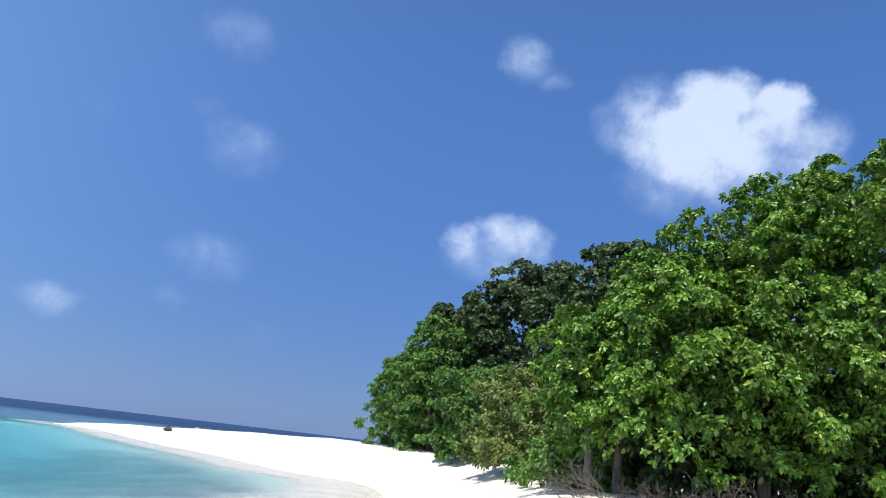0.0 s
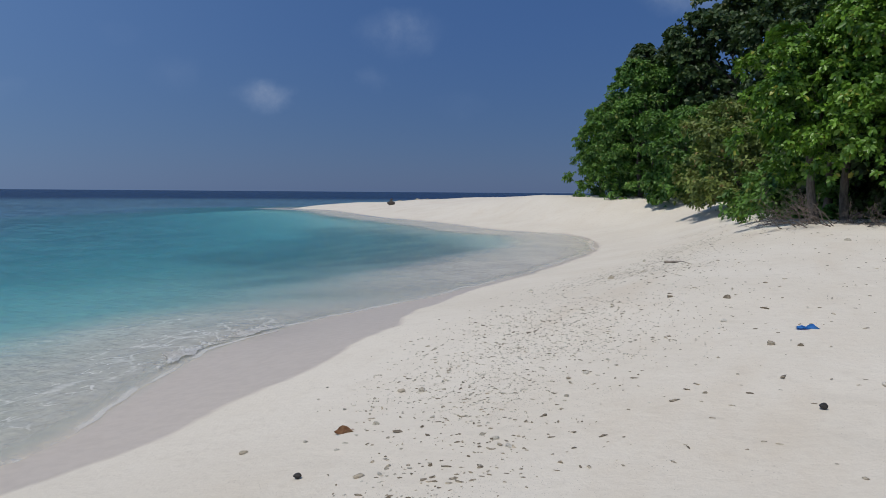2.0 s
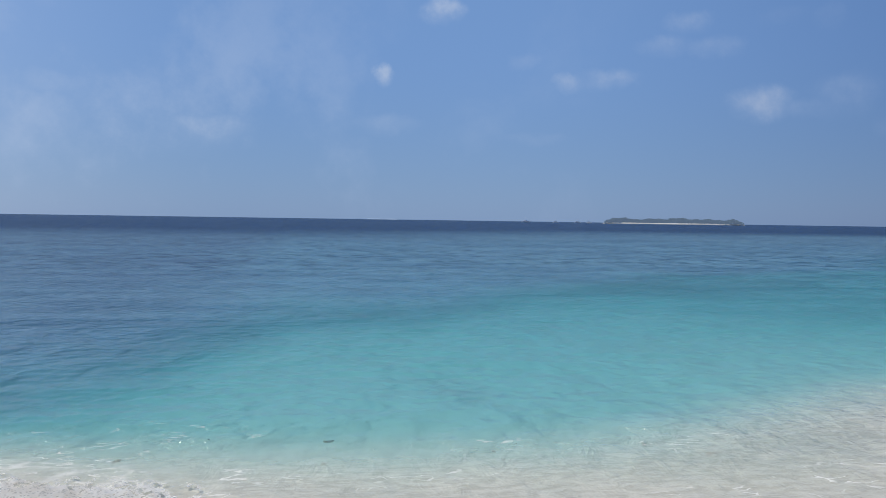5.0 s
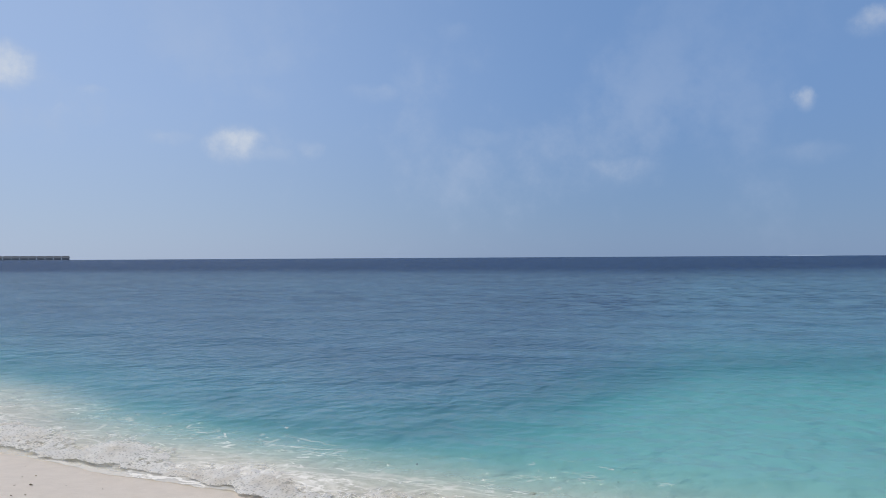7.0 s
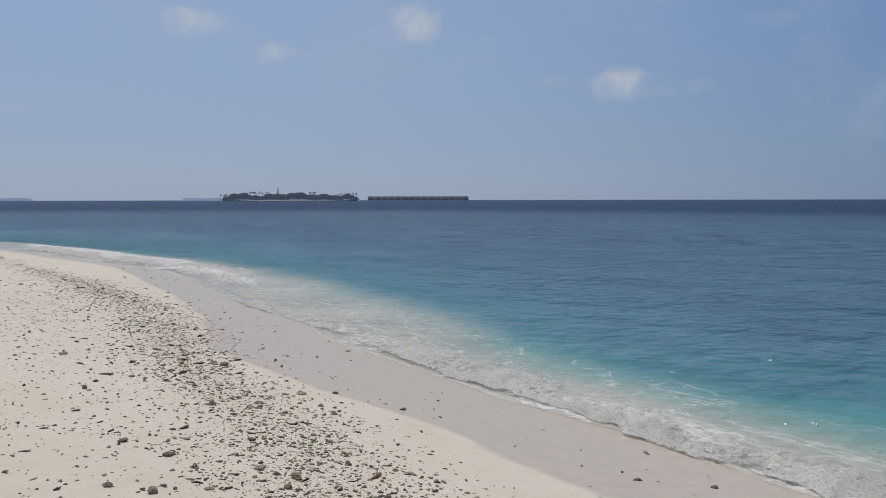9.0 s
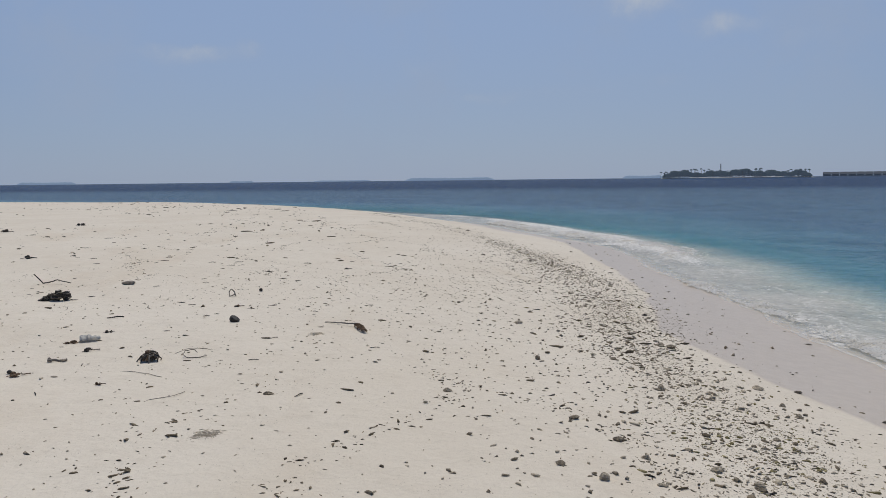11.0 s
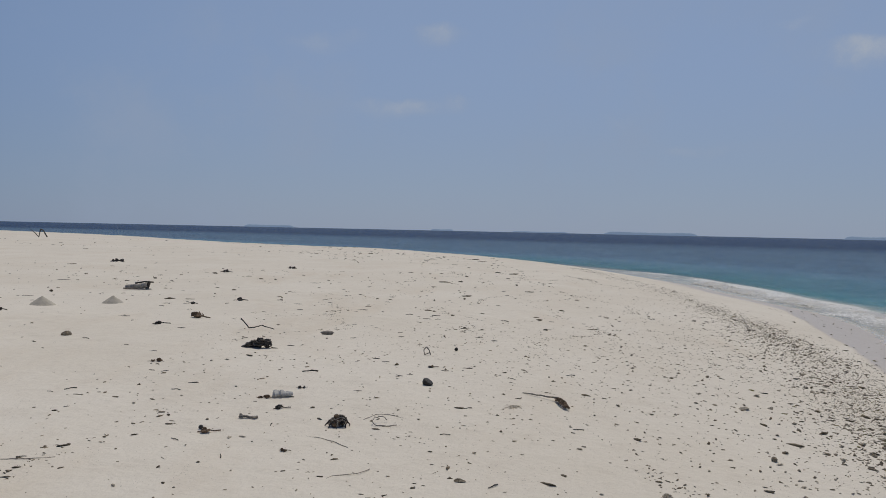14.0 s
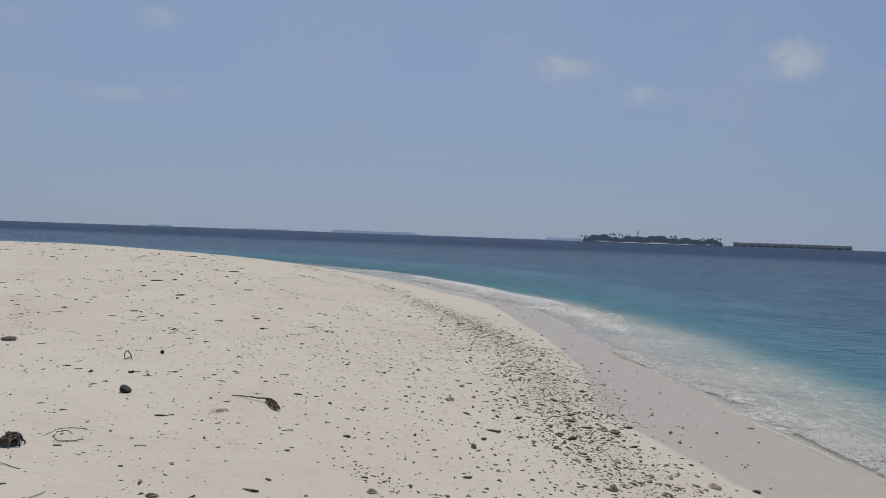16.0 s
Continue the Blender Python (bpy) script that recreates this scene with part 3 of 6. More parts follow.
def make_ground():
    x, y, f = rings(760, 250, 0.5, 4900)
    d = far_inland(x, y)
    z = ground_height(x, y, d)
    # fill the hole under the standing place
    hub = len(x)
    x, y, d, z = (np.append(v, w) for v, w in ((x, -0.3), (y, -0.6), (d, d[0]), (z, z[0])))
    me = from_arrays("ground", np.stack([x, y, z], -1), f, True)
    bm = bmesh.new()
    bm.from_mesh(me)
    bm.verts.ensure_lookup_table()
    for j in range(760):
        bm.faces.new((bm.verts[hub], bm.verts[j], bm.verts[(j + 1) % 760])).smooth = True
    bm.to_mesh(me)
    bm.free()
    give(me, "shore", d)
    s, w = np.maximum(-d, 0), shelf(x, y)
    give(me, "damp", d - np.interp(y, [-60, -38, -30, -25, -20, -17, -14, -12, -9.5, -8, -6.5, -5, -3.5, 0, 4.3, 6.4, 7.8, 10.5, 14.4, 16, 18, 40],
                                   [0.8, 1.3, 1.7, 1.7, 1.5, 1.3, 1.6, 2.1, 2.4, 2.3, 2.15, 2.0, 2.0, 1.3, 0.85, 1.25, 2.0, 2.5, 1.4, 0.7, 0.3, 0.3]))
    give(me, "wrack", np.exp(-(((x - wrack_line(y)) / wrack_half(y) / 1.3) ** 2)) * smooth(-60, -30, y) * smooth(-0.5, -3.0, y) + 0.4 * np.exp(-(((d - 4.2) / 0.6) ** 2)) * smooth(2, 5, y) * smooth(36, 20, y))
    give(me, "weed", weed_bed(x, y))
    give(me, "bed", np.maximum(smooth(-2.0 - 3 * smooth(5, -1, y), 3.0 + 6 * smooth(5, -1, y), s - w) * (0.45 + 0.35 * smooth(6, 30, s - w)), np.maximum(0.4 * smooth(10, 22, y) * smooth(4, 14, s), 0.85 * smooth(-1, -6, y) * smooth(3.5, 8, s))))
    tagged(part("ground", me, SAND), "white coral sand beach sloping into the clear sea", "beach", kind="structure")


def make_water():
    x, y, f = rings(900, 330, 3.0, 4950, 1.35)
    d = far_inland(x, y)
    depth = np.where(d < 0, sea_depth(x, y, d), 0)
    land = np.maximum(land_height(x, y, d), 0) * (d > 0)
    keep = d < 1.6
    s = -d
    # a small wave that breaks on the beach and one on the point further along
    along = 0.5 + 0.5 * lumpy(x * 0.9, y * 0.9, 21)
    crest = np.exp(-(((s - 0.65 - 0.3 * lumpy(x, y, 23)) / 0.5) ** 2)) * smooth(-14, -8, y) * smooth(0.5, -2.5, y)
    spit = s - 1.3 - 0.5 * lumpy(x * 0.4, y * 0.4, 29) - 0.8 * smooth(-24, -30, y)
    point = np.exp(-((spit / (0.55 + 0.25 * smooth(-22, -27, y))) ** 2)) * smooth(-56, -44, y) * smooth(-17, -20, y)
    north = np.exp(-(((s - 1.0 - 0.5 * lumpy(x, y, 31)) / 0.4) ** 2)) * smooth(2.5, 5, y) * smooth(14, 11, y)
    z = 0.012 + (0.13 * crest * along + 0.10 * point + 0.05 * north * along) * smooth(-0.05, 0.6, s) + np.where(d > 0, land_height(x, y, d) - 0.006, 0)
    z = z + smooth(4, 40, s) * 0.05 * lumpy(x * 0.5, y * 0.5, 37) * smooth(300, 100, np.hypot(x, y))
    me = from_arrays("water", np.stack([x, y, z], -1), f[keep[f].all(1)], True)
    give(me, "shore", d)
    give(me, "depth", np.where(d < 0, depth + 0.012, 0.012))
    give(me, "foam", np.clip(0.42 * crest * (0.35 + along) + 0.95 * point * np.clip(0.8 + 0.6 * lumpy(x * 0.8, y * 0.8, 91), 0.2, 1) + 0.5 * north * along + 0.14 * smooth(-0.2, 0.3, s) * smooth(3.2, 1.6, s) * smooth(-1, -4, y), 0, 1))
    pale = np.interp(y, [-45, -22, -18, -12, -8, -2, 1, 5, 8, 14], [2.6, 2.6, 3.2, 2.5, 1.7, 1.2, 1.6, 2.8, 3.0, 2.6])
    silt = np.maximum(smooth(pale + 1.3, pale - 1.1, s + 0.3 * lumpy(x, y, 47)) * (0.62 + 0.14 * smooth(0, -6, y)) * smooth(18, 10, y), 0.75 * smooth(4.8, 2.6, s + 0.4 * lumpy(x * 0.6, y * 0.6, 49)) * smooth(12, 22, y))
    give(me, "silt", silt * smooth(-0.05, 0.5, s))
    reach = s * (1 + 0.12 * lumpy(x * 0.05, y * 0.05, 53))
    give(me, "murk", np.maximum(smooth(-2.0 - 4 * smooth(5, -1, y), 4.0 + 7 * smooth(5, -1, y), s - shelf(x, y) + 5 * smooth(0, -6, y)) * (0.6 + 0.2 * smooth(0, -6, y)), 0.6 * smooth(np.log(14), np.log(120), np.log(np.maximum(s, 1)))))
    give(me, "deep", smooth(58, 150, reach))
    bm = bmesh.new()
    bm.from_mesh(me)
    bmesh.ops.delete(bm, geom=[v for v in bm.verts if not v.link_faces], context="VERTS")
    bm.to_mesh(me)
    bm.free()
    ob = part("water", me, WATER)
    tagged(ob, "clear turquoise lagoon water deepening to dark blue", "sea", kind="structure")


make_ground()
make_water()


def floor_at(x, y):
    return float(ground_height(np.array([x]), np.array([y]))[0])

# ---------------------------------------------------------------- trees and bushes
def limb(bm, a, b, ra, rb, sides=7, bend=0.0, rng=None, steps=4):
    """A tapered, slightly crooked limb from a to b."""
    a, b = Vector(a), Vector(b)
    way = (b - a).normalized()
    side = way.orthogonal().normalized()
    other = way.cross(side)
    last = None
    for i in range(steps + 1):
        t = i / steps
        c = a.lerp(b, t)
        if rng is not None and 0 < i < steps:
            c = c + (side * rng.uniform(-1, 1) + other * rng.uniform(-1, 1)) * bend
        r = ra + (rb - ra) * t
        ring = [bm.verts.new(c + (side * math.cos(k * 2 * math.pi / sides) + other * math.sin(k * 2 * math.pi / sides)) * r) for k in range(sides)]
        if last:
            for k in range(sides):
                bm.faces.new((last[k], last[(k + 1) % sides], ring[(k + 1) % sides], ring[k])).smooth = True
        else:
            bm.faces.new(ring[::-1])
        last = ring
    bm.faces.new(last)


def unit(v):
    return v / np.maximum(np.linalg.norm(v, axis=-1, keepdims=True), 1e-9)


def leaves(rng, base, way, length, width, droop, face=None):
    """Folded leaves of six corners in two halves: base places, directions and lengths for each leaf. face: which way the blades look."""
    n = len(base)
    way = unit(way)
    face = unit(rng.normal(size=(n, 3)) * 0.55 + (np.array([0, 0, 0.8]) if face is None else face))
    flat = unit(np.cross(way, face))
    up = np.cross(flat, way)
    length = length[:, None]
    w = length * width
    down = np.array([0, 0, 1]) * length * droop
    tip = base + way * length - down
    p1, p2 = base + way * length * 0.3 + up * length * 0.04, base + way * length * 0.68 - down * 0.4
    fold = up * w * 0.35
    verts = np.stack([base, p1 + flat * w * 0.72 + fold * 0.8, p2 + flat * w + fold, tip, p2 - flat * w + fold, p1 - flat * w * 0.72 + fold * 0.8], 1).reshape(-1, 3)
    k = np.arange(n)[:, None] * 6
    faces = np.concatenate([k + np.array([0, 1, 2, 3]), k + np.array([0, 3, 4, 5])], 1).reshape(-1, 4)
    return verts, faces


def crown_points(rng, n, a, b, zb, zt, lump, freq, low=0.3, seed=0):
    """Places and outward normals on a lumpy dome, about its own foot."""
    u = rng.uniform(0.0, 1.0, n) ** 0.9
    th = rng.uniform(0, 2 * np.pi, n)
    waist = np.where(u > low, np.sqrt(np.clip(1 - (np.maximum(u - low, 0) / (1 - low)) ** 2.3, 0.0, 1)), 0.93 + 0.07 * u / low)
    # spread points evenly over the top, where the dome closes
    waist = np.where(u > 0.97, waist * np.sqrt(rng.uniform(0, 1, n)), waist)
    p = np.stack([a * waist * np.cos(th), b * waist * np.sin(th), zb + (zt - zb) * u], -1)
    nrm = unit(np.stack([np.cos(th) / a, np.sin(th) / b, (u - 0.25) * 2.2 / (zt - zb)], -1))
    q = p * freq
    wob = np.sin(q[:, 0] * 1.7 + q[:, 2] * 1.1 + seed) + np.sin(q[:, 1] * 1.9 - q[:, 2] * 1.5 + 1.3 * seed) + np.sin((q[:, 0] - q[:, 1]) * 1.2 + q[:, 2] * 2.1 + 2.1 * seed)
    wob = wob + 0.6 * np.sin(q[:, 0] * 3.9 + seed) * np.sin(q[:, 1] * 4.3 + q[:, 2] * 3.7)
    return p + nrm * (wob * lump / 2.2)[:, None], nrm


def crown_mesh(name, rng, a, b, zb, zt, boughs, per, leaf, width, lump, freq, droop=0.25, bough=0.55, seed=0, low=0.3, petals=8, flat=0.75):
    """Boughs over a lumpy dome, each a cap of leaf rosettes at the twig ends, with a sparser second layer inside,
    coloured darker for the shade there.
    """
    c, nrm = crown_points(rng, boughs, a, b, zb, zt, lump, freq, low, seed)
    c = c + nrm * np.clip(rng.normal(-0.25, 0.5, (boughs, 1)), -1.4, 0.35)
    size = bough * rng.uniform(0.6, 1.35, boughs)
    n = boughs * per
    out = np.repeat(unit(nrm + np.array([0, 0, 0.45])), per, 0)
    cap = unit(out + rng.normal(0, 0.6, (n, 3)))
    tip = np.repeat(c, per, 0) + cap * (np.repeat(size, per) * rng.uniform(0.6, 1.12, n))[:, None] * np.array([1.15, 1.15, flat])
    # a rosette at each twig end: leaves round the twig's axis, spreading and drooping
    axis = unit(cap + np.array([0, 0, 0.45]) + rng.normal(0, 0.25, (n, 3)))
    side = unit(np.cross(axis, rng.normal(size=(n, 3))))
    other = np.cross(axis, side)
    k = n * petals
    ang = (np.arange(petals) * 2.4)[None] + rng.uniform(0, 6.28, (n, 1)) + rng.normal(0, 0.25, (n, petals))
    radial = (side[:, None] * np.cos(ang)[..., None] + other[:, None] * np.sin(ang)[..., None]).reshape(-1, 3)
    ax = np.repeat(axis, petals, 0)
    lift = np.tile(np.linspace(0.75, -0.1, petals), n) + rng.normal(0, 0.2, k)
    way = radial + ax * lift[:, None]
    length = leaf * np.repeat(rng.uniform(0.8, 1.2, n), petals) * rng.uniform(0.75, 1.15, k)
    base = np.repeat(tip, petals, 0) - ax * (np.tile(np.linspace(0, 0.5, petals), n) * leaf)[:, None]
    v1, f1 = leaves(rng, base, way, length, width, droop, ax * 1.1)
    m = k // 10
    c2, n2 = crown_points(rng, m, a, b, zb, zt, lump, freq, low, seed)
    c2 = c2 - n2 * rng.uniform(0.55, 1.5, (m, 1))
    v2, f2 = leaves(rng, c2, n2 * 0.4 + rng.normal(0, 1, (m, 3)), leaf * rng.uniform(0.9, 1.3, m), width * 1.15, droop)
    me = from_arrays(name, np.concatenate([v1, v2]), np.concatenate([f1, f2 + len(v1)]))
    # zero tuft holds the inner leaves at dark green: crown shade as colour
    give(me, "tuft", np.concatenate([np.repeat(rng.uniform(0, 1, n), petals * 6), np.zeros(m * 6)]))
    return me


def make_tree(name, x, y, a, b, base, top, boughs, per, leaf, width, mat, label, category, lump=0.7, freq=0.8, droop=0.25, seed=1, group="", low=0.3, stems=3, bough=0.55, petals=8, flat=0.75):
    """top: height of the crown's top above the sea; base: gap between the ground and the crown."""
    z = floor_at(x, y) - 0.05
    rng = np.random.RandomState(seed)
    t = thing(name, pose(x, y, z), label, category, group)
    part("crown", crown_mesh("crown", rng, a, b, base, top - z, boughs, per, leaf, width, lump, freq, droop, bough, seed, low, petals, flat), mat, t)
    h = top - z
    for s in range(stems):
        bm = bmesh.new()
        ang = rng.uniform(0, 6.28)
        foot = Vector((math.cos(ang) * a * 0.25, math.sin(ang) * b * 0.25, 0))
        fork = Vector((foot.x * 1.5 + rng.uniform(-0.3, 0.3), foot.y * 1.5, h * rng.uniform(0.32, 0.45)))
        r = 0.05 + 0.016 * h
        limb(bm, foot, fork, r, r * 0.7, 8, 0.06, rng)
        trunk = part("trunk", bm, BARK, t)
        for k in range(4):
            bm = bmesh.new()
            g = rng.uniform(0, 6.28)
            tip = Vector((math.cos(g) * a * 0.7, math.sin(g) * b * 0.7, h * rng.uniform(0.55, 0.85)))
            limb(bm, fork, tip, r * 0.55, r * 0.16, 6, 0.15, rng)
            part("limb", bm, BARK, trunk)
    return t


BROAD = "broadleaf shore tree with dense glossy green leaves down to the sand"
BUSH = "rounded green beach bush growing from white sand"
DARKT = "tall dark green tree with leathery leaves behind the bushes"
for x, y, a, b, base, top, boughs, lump, freq, seed in ((11.2, 27.2, 5.3, 4.4, 0.7, 13.4, 400, 0.5, 0.8, 3), (7.0, 27.4, 3.4, 3.8, 0.7, 12.1, 260, 0.45, 0.9, 15),
                                                        (4.1, 26.7, 3.0, 3.9, 1.1, 9.3, 230, 0.4, 0.9, 4), (1.6, 26.4, 1.8, 2.7, 2.0, 7.0, 110, 0.3, 1.2, 5)):
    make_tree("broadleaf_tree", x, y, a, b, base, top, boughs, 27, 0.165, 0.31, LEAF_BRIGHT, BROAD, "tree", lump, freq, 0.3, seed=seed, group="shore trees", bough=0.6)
make_tree("olive_shrub", -1.3, 40.5, 2.3, 2.4, 0.1, 6.3, 170, 12, 0.22, 0.26, LEAF_OLIVE, "olive-brown shrub with thin dry foliage beside green bushes", "bush", 0.35, 1.0, seed=6, petals=6)
for x, y, a, b, top, boughs, lump, freq, seed in ((-3.9, 48.5, 2.8, 2.8, 7.2, 150, 0.4, 0.8, 7), (-7.7, 55.5, 3.4, 3.4, 10.8, 230, 0.45, 0.75, 8), (-11.2, 60.5, 2.0, 3.0, 8.6, 150, 0.3, 0.8, 9)):
    make_tree("beach_bush", x, y, a, b, 0.0, top, boughs, 24, 0.2, 0.30, LEAF_BUSH, BUSH, "bush", lump, freq, seed=seed, group="beach bushes", bough=0.62, petals=7)
for x, y, a, b, top, boughs, seed, low in ((-6.9, 63.0, 4.0, 4.0, 13.6, 220, 10, 0.05), (-1.8, 55.5, 4.8, 4.0, 15.1, 240, 11, 0.3), (3.6, 48.0, 4.6, 4.0, 15.0, 230, 12, 0.3)):
    make_tree("dark_tree", x, y, a, b, 1.0, top, boughs, 17, 0.3, 0.36, LEAF_DARK, DARKT, "tree", 0.6, 0.6, 0.1, seed, "dark trees", low, bough=0.85, petals=8, flat=0.5)
for x, y, a, top, seed in ((0.1, 36.5, 1.3, 3.1, 14), (0.9, 31.5, 1.5, 3.4, 16), (2.3, 28.6, 1.5, 3.2, 17)):
    make_tree("low_shrub", x, y, a, a, 0.0, top, 70, 12, 0.2, 0.28, LEAF_BUSH, "small green shrub at the foot of taller bushes", "bush", 0.2, 1.4, seed=seed, group="low shrubs", petals=7)
# added dark bushes that back the gap under the crowns, standing for shade
for k, (x, y, a, top) in enumerate(((4.0, 28.4, 2.4, 5.6), (7.6, 28.0, 2.6, 6.0), (11.4, 27.8, 2.8, 6.0), (15.4, 28.0, 3.0, 8.0))):
    make_tree("backing_bush", x, y, a, 1.8, 0.0, top, 110, 12, 0.24, 0.34, LEAF_DARK, "dark bush added to darken the gap under the trees", "bush", 0.3, 1.0, seed=20 + k, group="undergrowth")

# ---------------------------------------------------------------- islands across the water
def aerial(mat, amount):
    """Blue emission added to a material for air light over a mile of sea."""
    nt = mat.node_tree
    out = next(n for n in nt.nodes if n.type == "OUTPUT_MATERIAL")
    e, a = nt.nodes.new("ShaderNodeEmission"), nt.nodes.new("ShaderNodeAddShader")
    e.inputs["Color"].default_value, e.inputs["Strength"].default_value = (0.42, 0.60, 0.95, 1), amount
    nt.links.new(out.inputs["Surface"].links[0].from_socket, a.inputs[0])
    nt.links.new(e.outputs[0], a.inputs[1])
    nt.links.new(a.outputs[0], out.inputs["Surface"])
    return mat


# haze is painted in by the added glow; thatch and timber are blued too
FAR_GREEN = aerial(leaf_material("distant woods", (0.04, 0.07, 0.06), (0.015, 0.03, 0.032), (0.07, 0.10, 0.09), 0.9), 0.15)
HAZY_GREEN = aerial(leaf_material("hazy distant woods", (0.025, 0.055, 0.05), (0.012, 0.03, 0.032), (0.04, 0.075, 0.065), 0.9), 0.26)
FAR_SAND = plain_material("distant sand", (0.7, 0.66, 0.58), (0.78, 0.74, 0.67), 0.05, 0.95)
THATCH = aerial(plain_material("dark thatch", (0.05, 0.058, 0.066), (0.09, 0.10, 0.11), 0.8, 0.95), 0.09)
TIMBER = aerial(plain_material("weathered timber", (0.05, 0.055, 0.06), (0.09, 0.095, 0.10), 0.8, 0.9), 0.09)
WHITE = plain_material("white paint", (0.78, 0.78, 0.76), (0.84, 0.84, 0.82), 2.0, 0.5)


def spot(yaw, r):
    return -math.sin(radians(yaw)) * r, math.cos(radians(yaw)) * r


def ribbon_woods(rng, length, deep, low, high, n, leaf):
    """Many clumps of leaves over a long low wood; x runs along it."""
    x = rng.uniform(-length / 2, length / 2, n)
    end = np.clip((length / 2 - np.abs(x)) / (length * 0.06), 0, 1) ** 0.6
    y = rng.uniform(-deep / 2, deep / 2, n)
    top = low + (high - low) * (0.5 + 0.3 * np.sin(x * 0.05 + 1) + 0.3 * np.sin(x * 0.13) + 0.2 * np.sin(x * 0.31 + 2))
    z = np.clip(top, low * 0.7, None) * end * np.sqrt(rng.uniform(0.02, 1, n))
    return leaves(rng, np.stack([x, y, z], -1), rng.normal(0, 1, (n, 3)) + np.array([0, 0, 0.3]), leaf * rng.uniform(0.7, 1.4, n), 0.45, 0.1)


def beach_pad(length, deep, high):
    bm = bmesh.new()
    rows = [[bm.verts.new((math.cos(a) * length / 2 * r, math.sin(a) * deep / 2 * r, z)) for a in [k * math.pi / 24 for k in range(48)]] for r, z in ((1.0, -1.5), (0.985, high * 0.6), (0.95, high))]
    for p, q in zip(rows, rows[1:]):
        for k in range(48):
            bm.faces.new((p[k], p[(k + 1) % 48], q[(k + 1) % 48], q[k]))
    bm.faces.new(rows[-1])
    return bm


def palm_mesh(rng, h):
    """Trunk and fronds of a palm, as two bmeshes."""
    trunk, fronds = bmesh.new(), bmesh.new()
    lean = Vector((rng.uniform(-0.15, 0.15) * h, 0, h))
    limb(trunk, (0, 0, 0), lean, 0.3, 0.2, 6, 0.2, rng)
    for k in range(13):
        a, el = rng.uniform(0, 6.28), rng.uniform(-0.3, 0.9)
        out = Vector((math.cos(a), math.sin(a), 0))
        side = Vector((-out.y, out.x, 0))
        last = None
        for i in range(5):
            t = i / 4
            c = lean + out * (2.7 * t) + Vector((0, 0, 2.6 * el * t - 2.4 * t * t))
            w = 0.7 * math.sin(math.pi * min(t * 0.85 + 0.12, 1))
            row = [fronds.verts.new(c - side * w - Vector((0, 0, w * 0.6))), fronds.verts.new(c), fronds.verts.new(c + side * w - Vector((0, 0, w * 0.6)))]
            if last:
                fronds.faces.new((last[0], last[1], row[1], row[0]))
                fronds.faces.new((last[1], last[2], row[2], row[1]))
            last = row
    return trunk, fronds


def wooded_island(yaw0, yaw1, r, low, high, n, label, leaf, pad=2.0):
    mid = (yaw0 + yaw1) / 2
    length = 2 * r * math.tan(radians(abs(yaw1 - yaw0) / 2))
    x, y = spot(mid, r)
    rng = np.random.RandomState(int(r) + n)
    t = thing("island", pose(x, y, 0, 0, 0, mid), label, "island")
    part("beach", beach_pad(length, length * 0.3, pad), FAR_SAND, t, "thin strip of white sand")
    v, f = ribbon_woods(rng, length * 0.95, length * 0.2, low, high, n, 2.6)
    v[:, 2] += pad * 0.8
    part("foliage", from_arrays("woods", v, f), leaf, t)
    return t, length


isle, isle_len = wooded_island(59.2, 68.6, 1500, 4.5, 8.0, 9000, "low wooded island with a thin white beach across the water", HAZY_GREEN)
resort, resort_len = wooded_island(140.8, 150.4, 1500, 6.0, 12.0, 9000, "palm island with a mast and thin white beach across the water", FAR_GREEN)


def mast():
    bm = bmesh.new()
    for sx, sy in ((-1, -1), (1, -1), (1, 1), (-1, 1)):
        limb(bm, (sx * 1.2, sy * 1.2, 0), (sx * 0.5, sy * 0.5, 23), 0.4, 0.35, 4, 0, None, 1)
    for k in range(9):
        s0, s1 = 1.2 - 0.075 * k, 1.2 - 0.075 * (k + 1)
        z0, z1 = 2.5 * k, 2.5 * (k + 1)
        limb(bm, (-s0, -s0, z0), (s1, -s1, z1), 0.15, 0.15, 4, 0, None, 1)
        limb(bm, (s0, -s0, z0), (-s1, -s1, z1), 0.15, 0.15, 4, 0, None, 1)
    return bm


x, y = spot(146.5, 1500)
tower = thing("radio_mast", pose(x, y, 2, 0, 0, 146), "tall lattice radio mast rising above palms", "mast")
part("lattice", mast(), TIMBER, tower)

prng = np.random.RandomState(5)
for k, (lo, hi, n) in enumerate(((148.8, 143.8, 30), (150.4, 149.2, 8), (144.0, 141.0, 12))):
    for i in range(n):
        trunk, fronds = palm_mesh(prng, prng.uniform(10, 15.5) * (1.0 if k == 0 else 0.8))
        x, y = spot(lo + (hi - lo) * (i + prng.uniform(0, 0.8)) / n, 1490 + prng.uniform(-20, 30))
        palm = thing("coconut_palm", pose(x, y, 2, 0, 0, prng.uniform(0, 360)), "tall coconut palm above the far island woods", "palm", "island palms")
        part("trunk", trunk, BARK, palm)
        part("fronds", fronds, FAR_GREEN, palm)


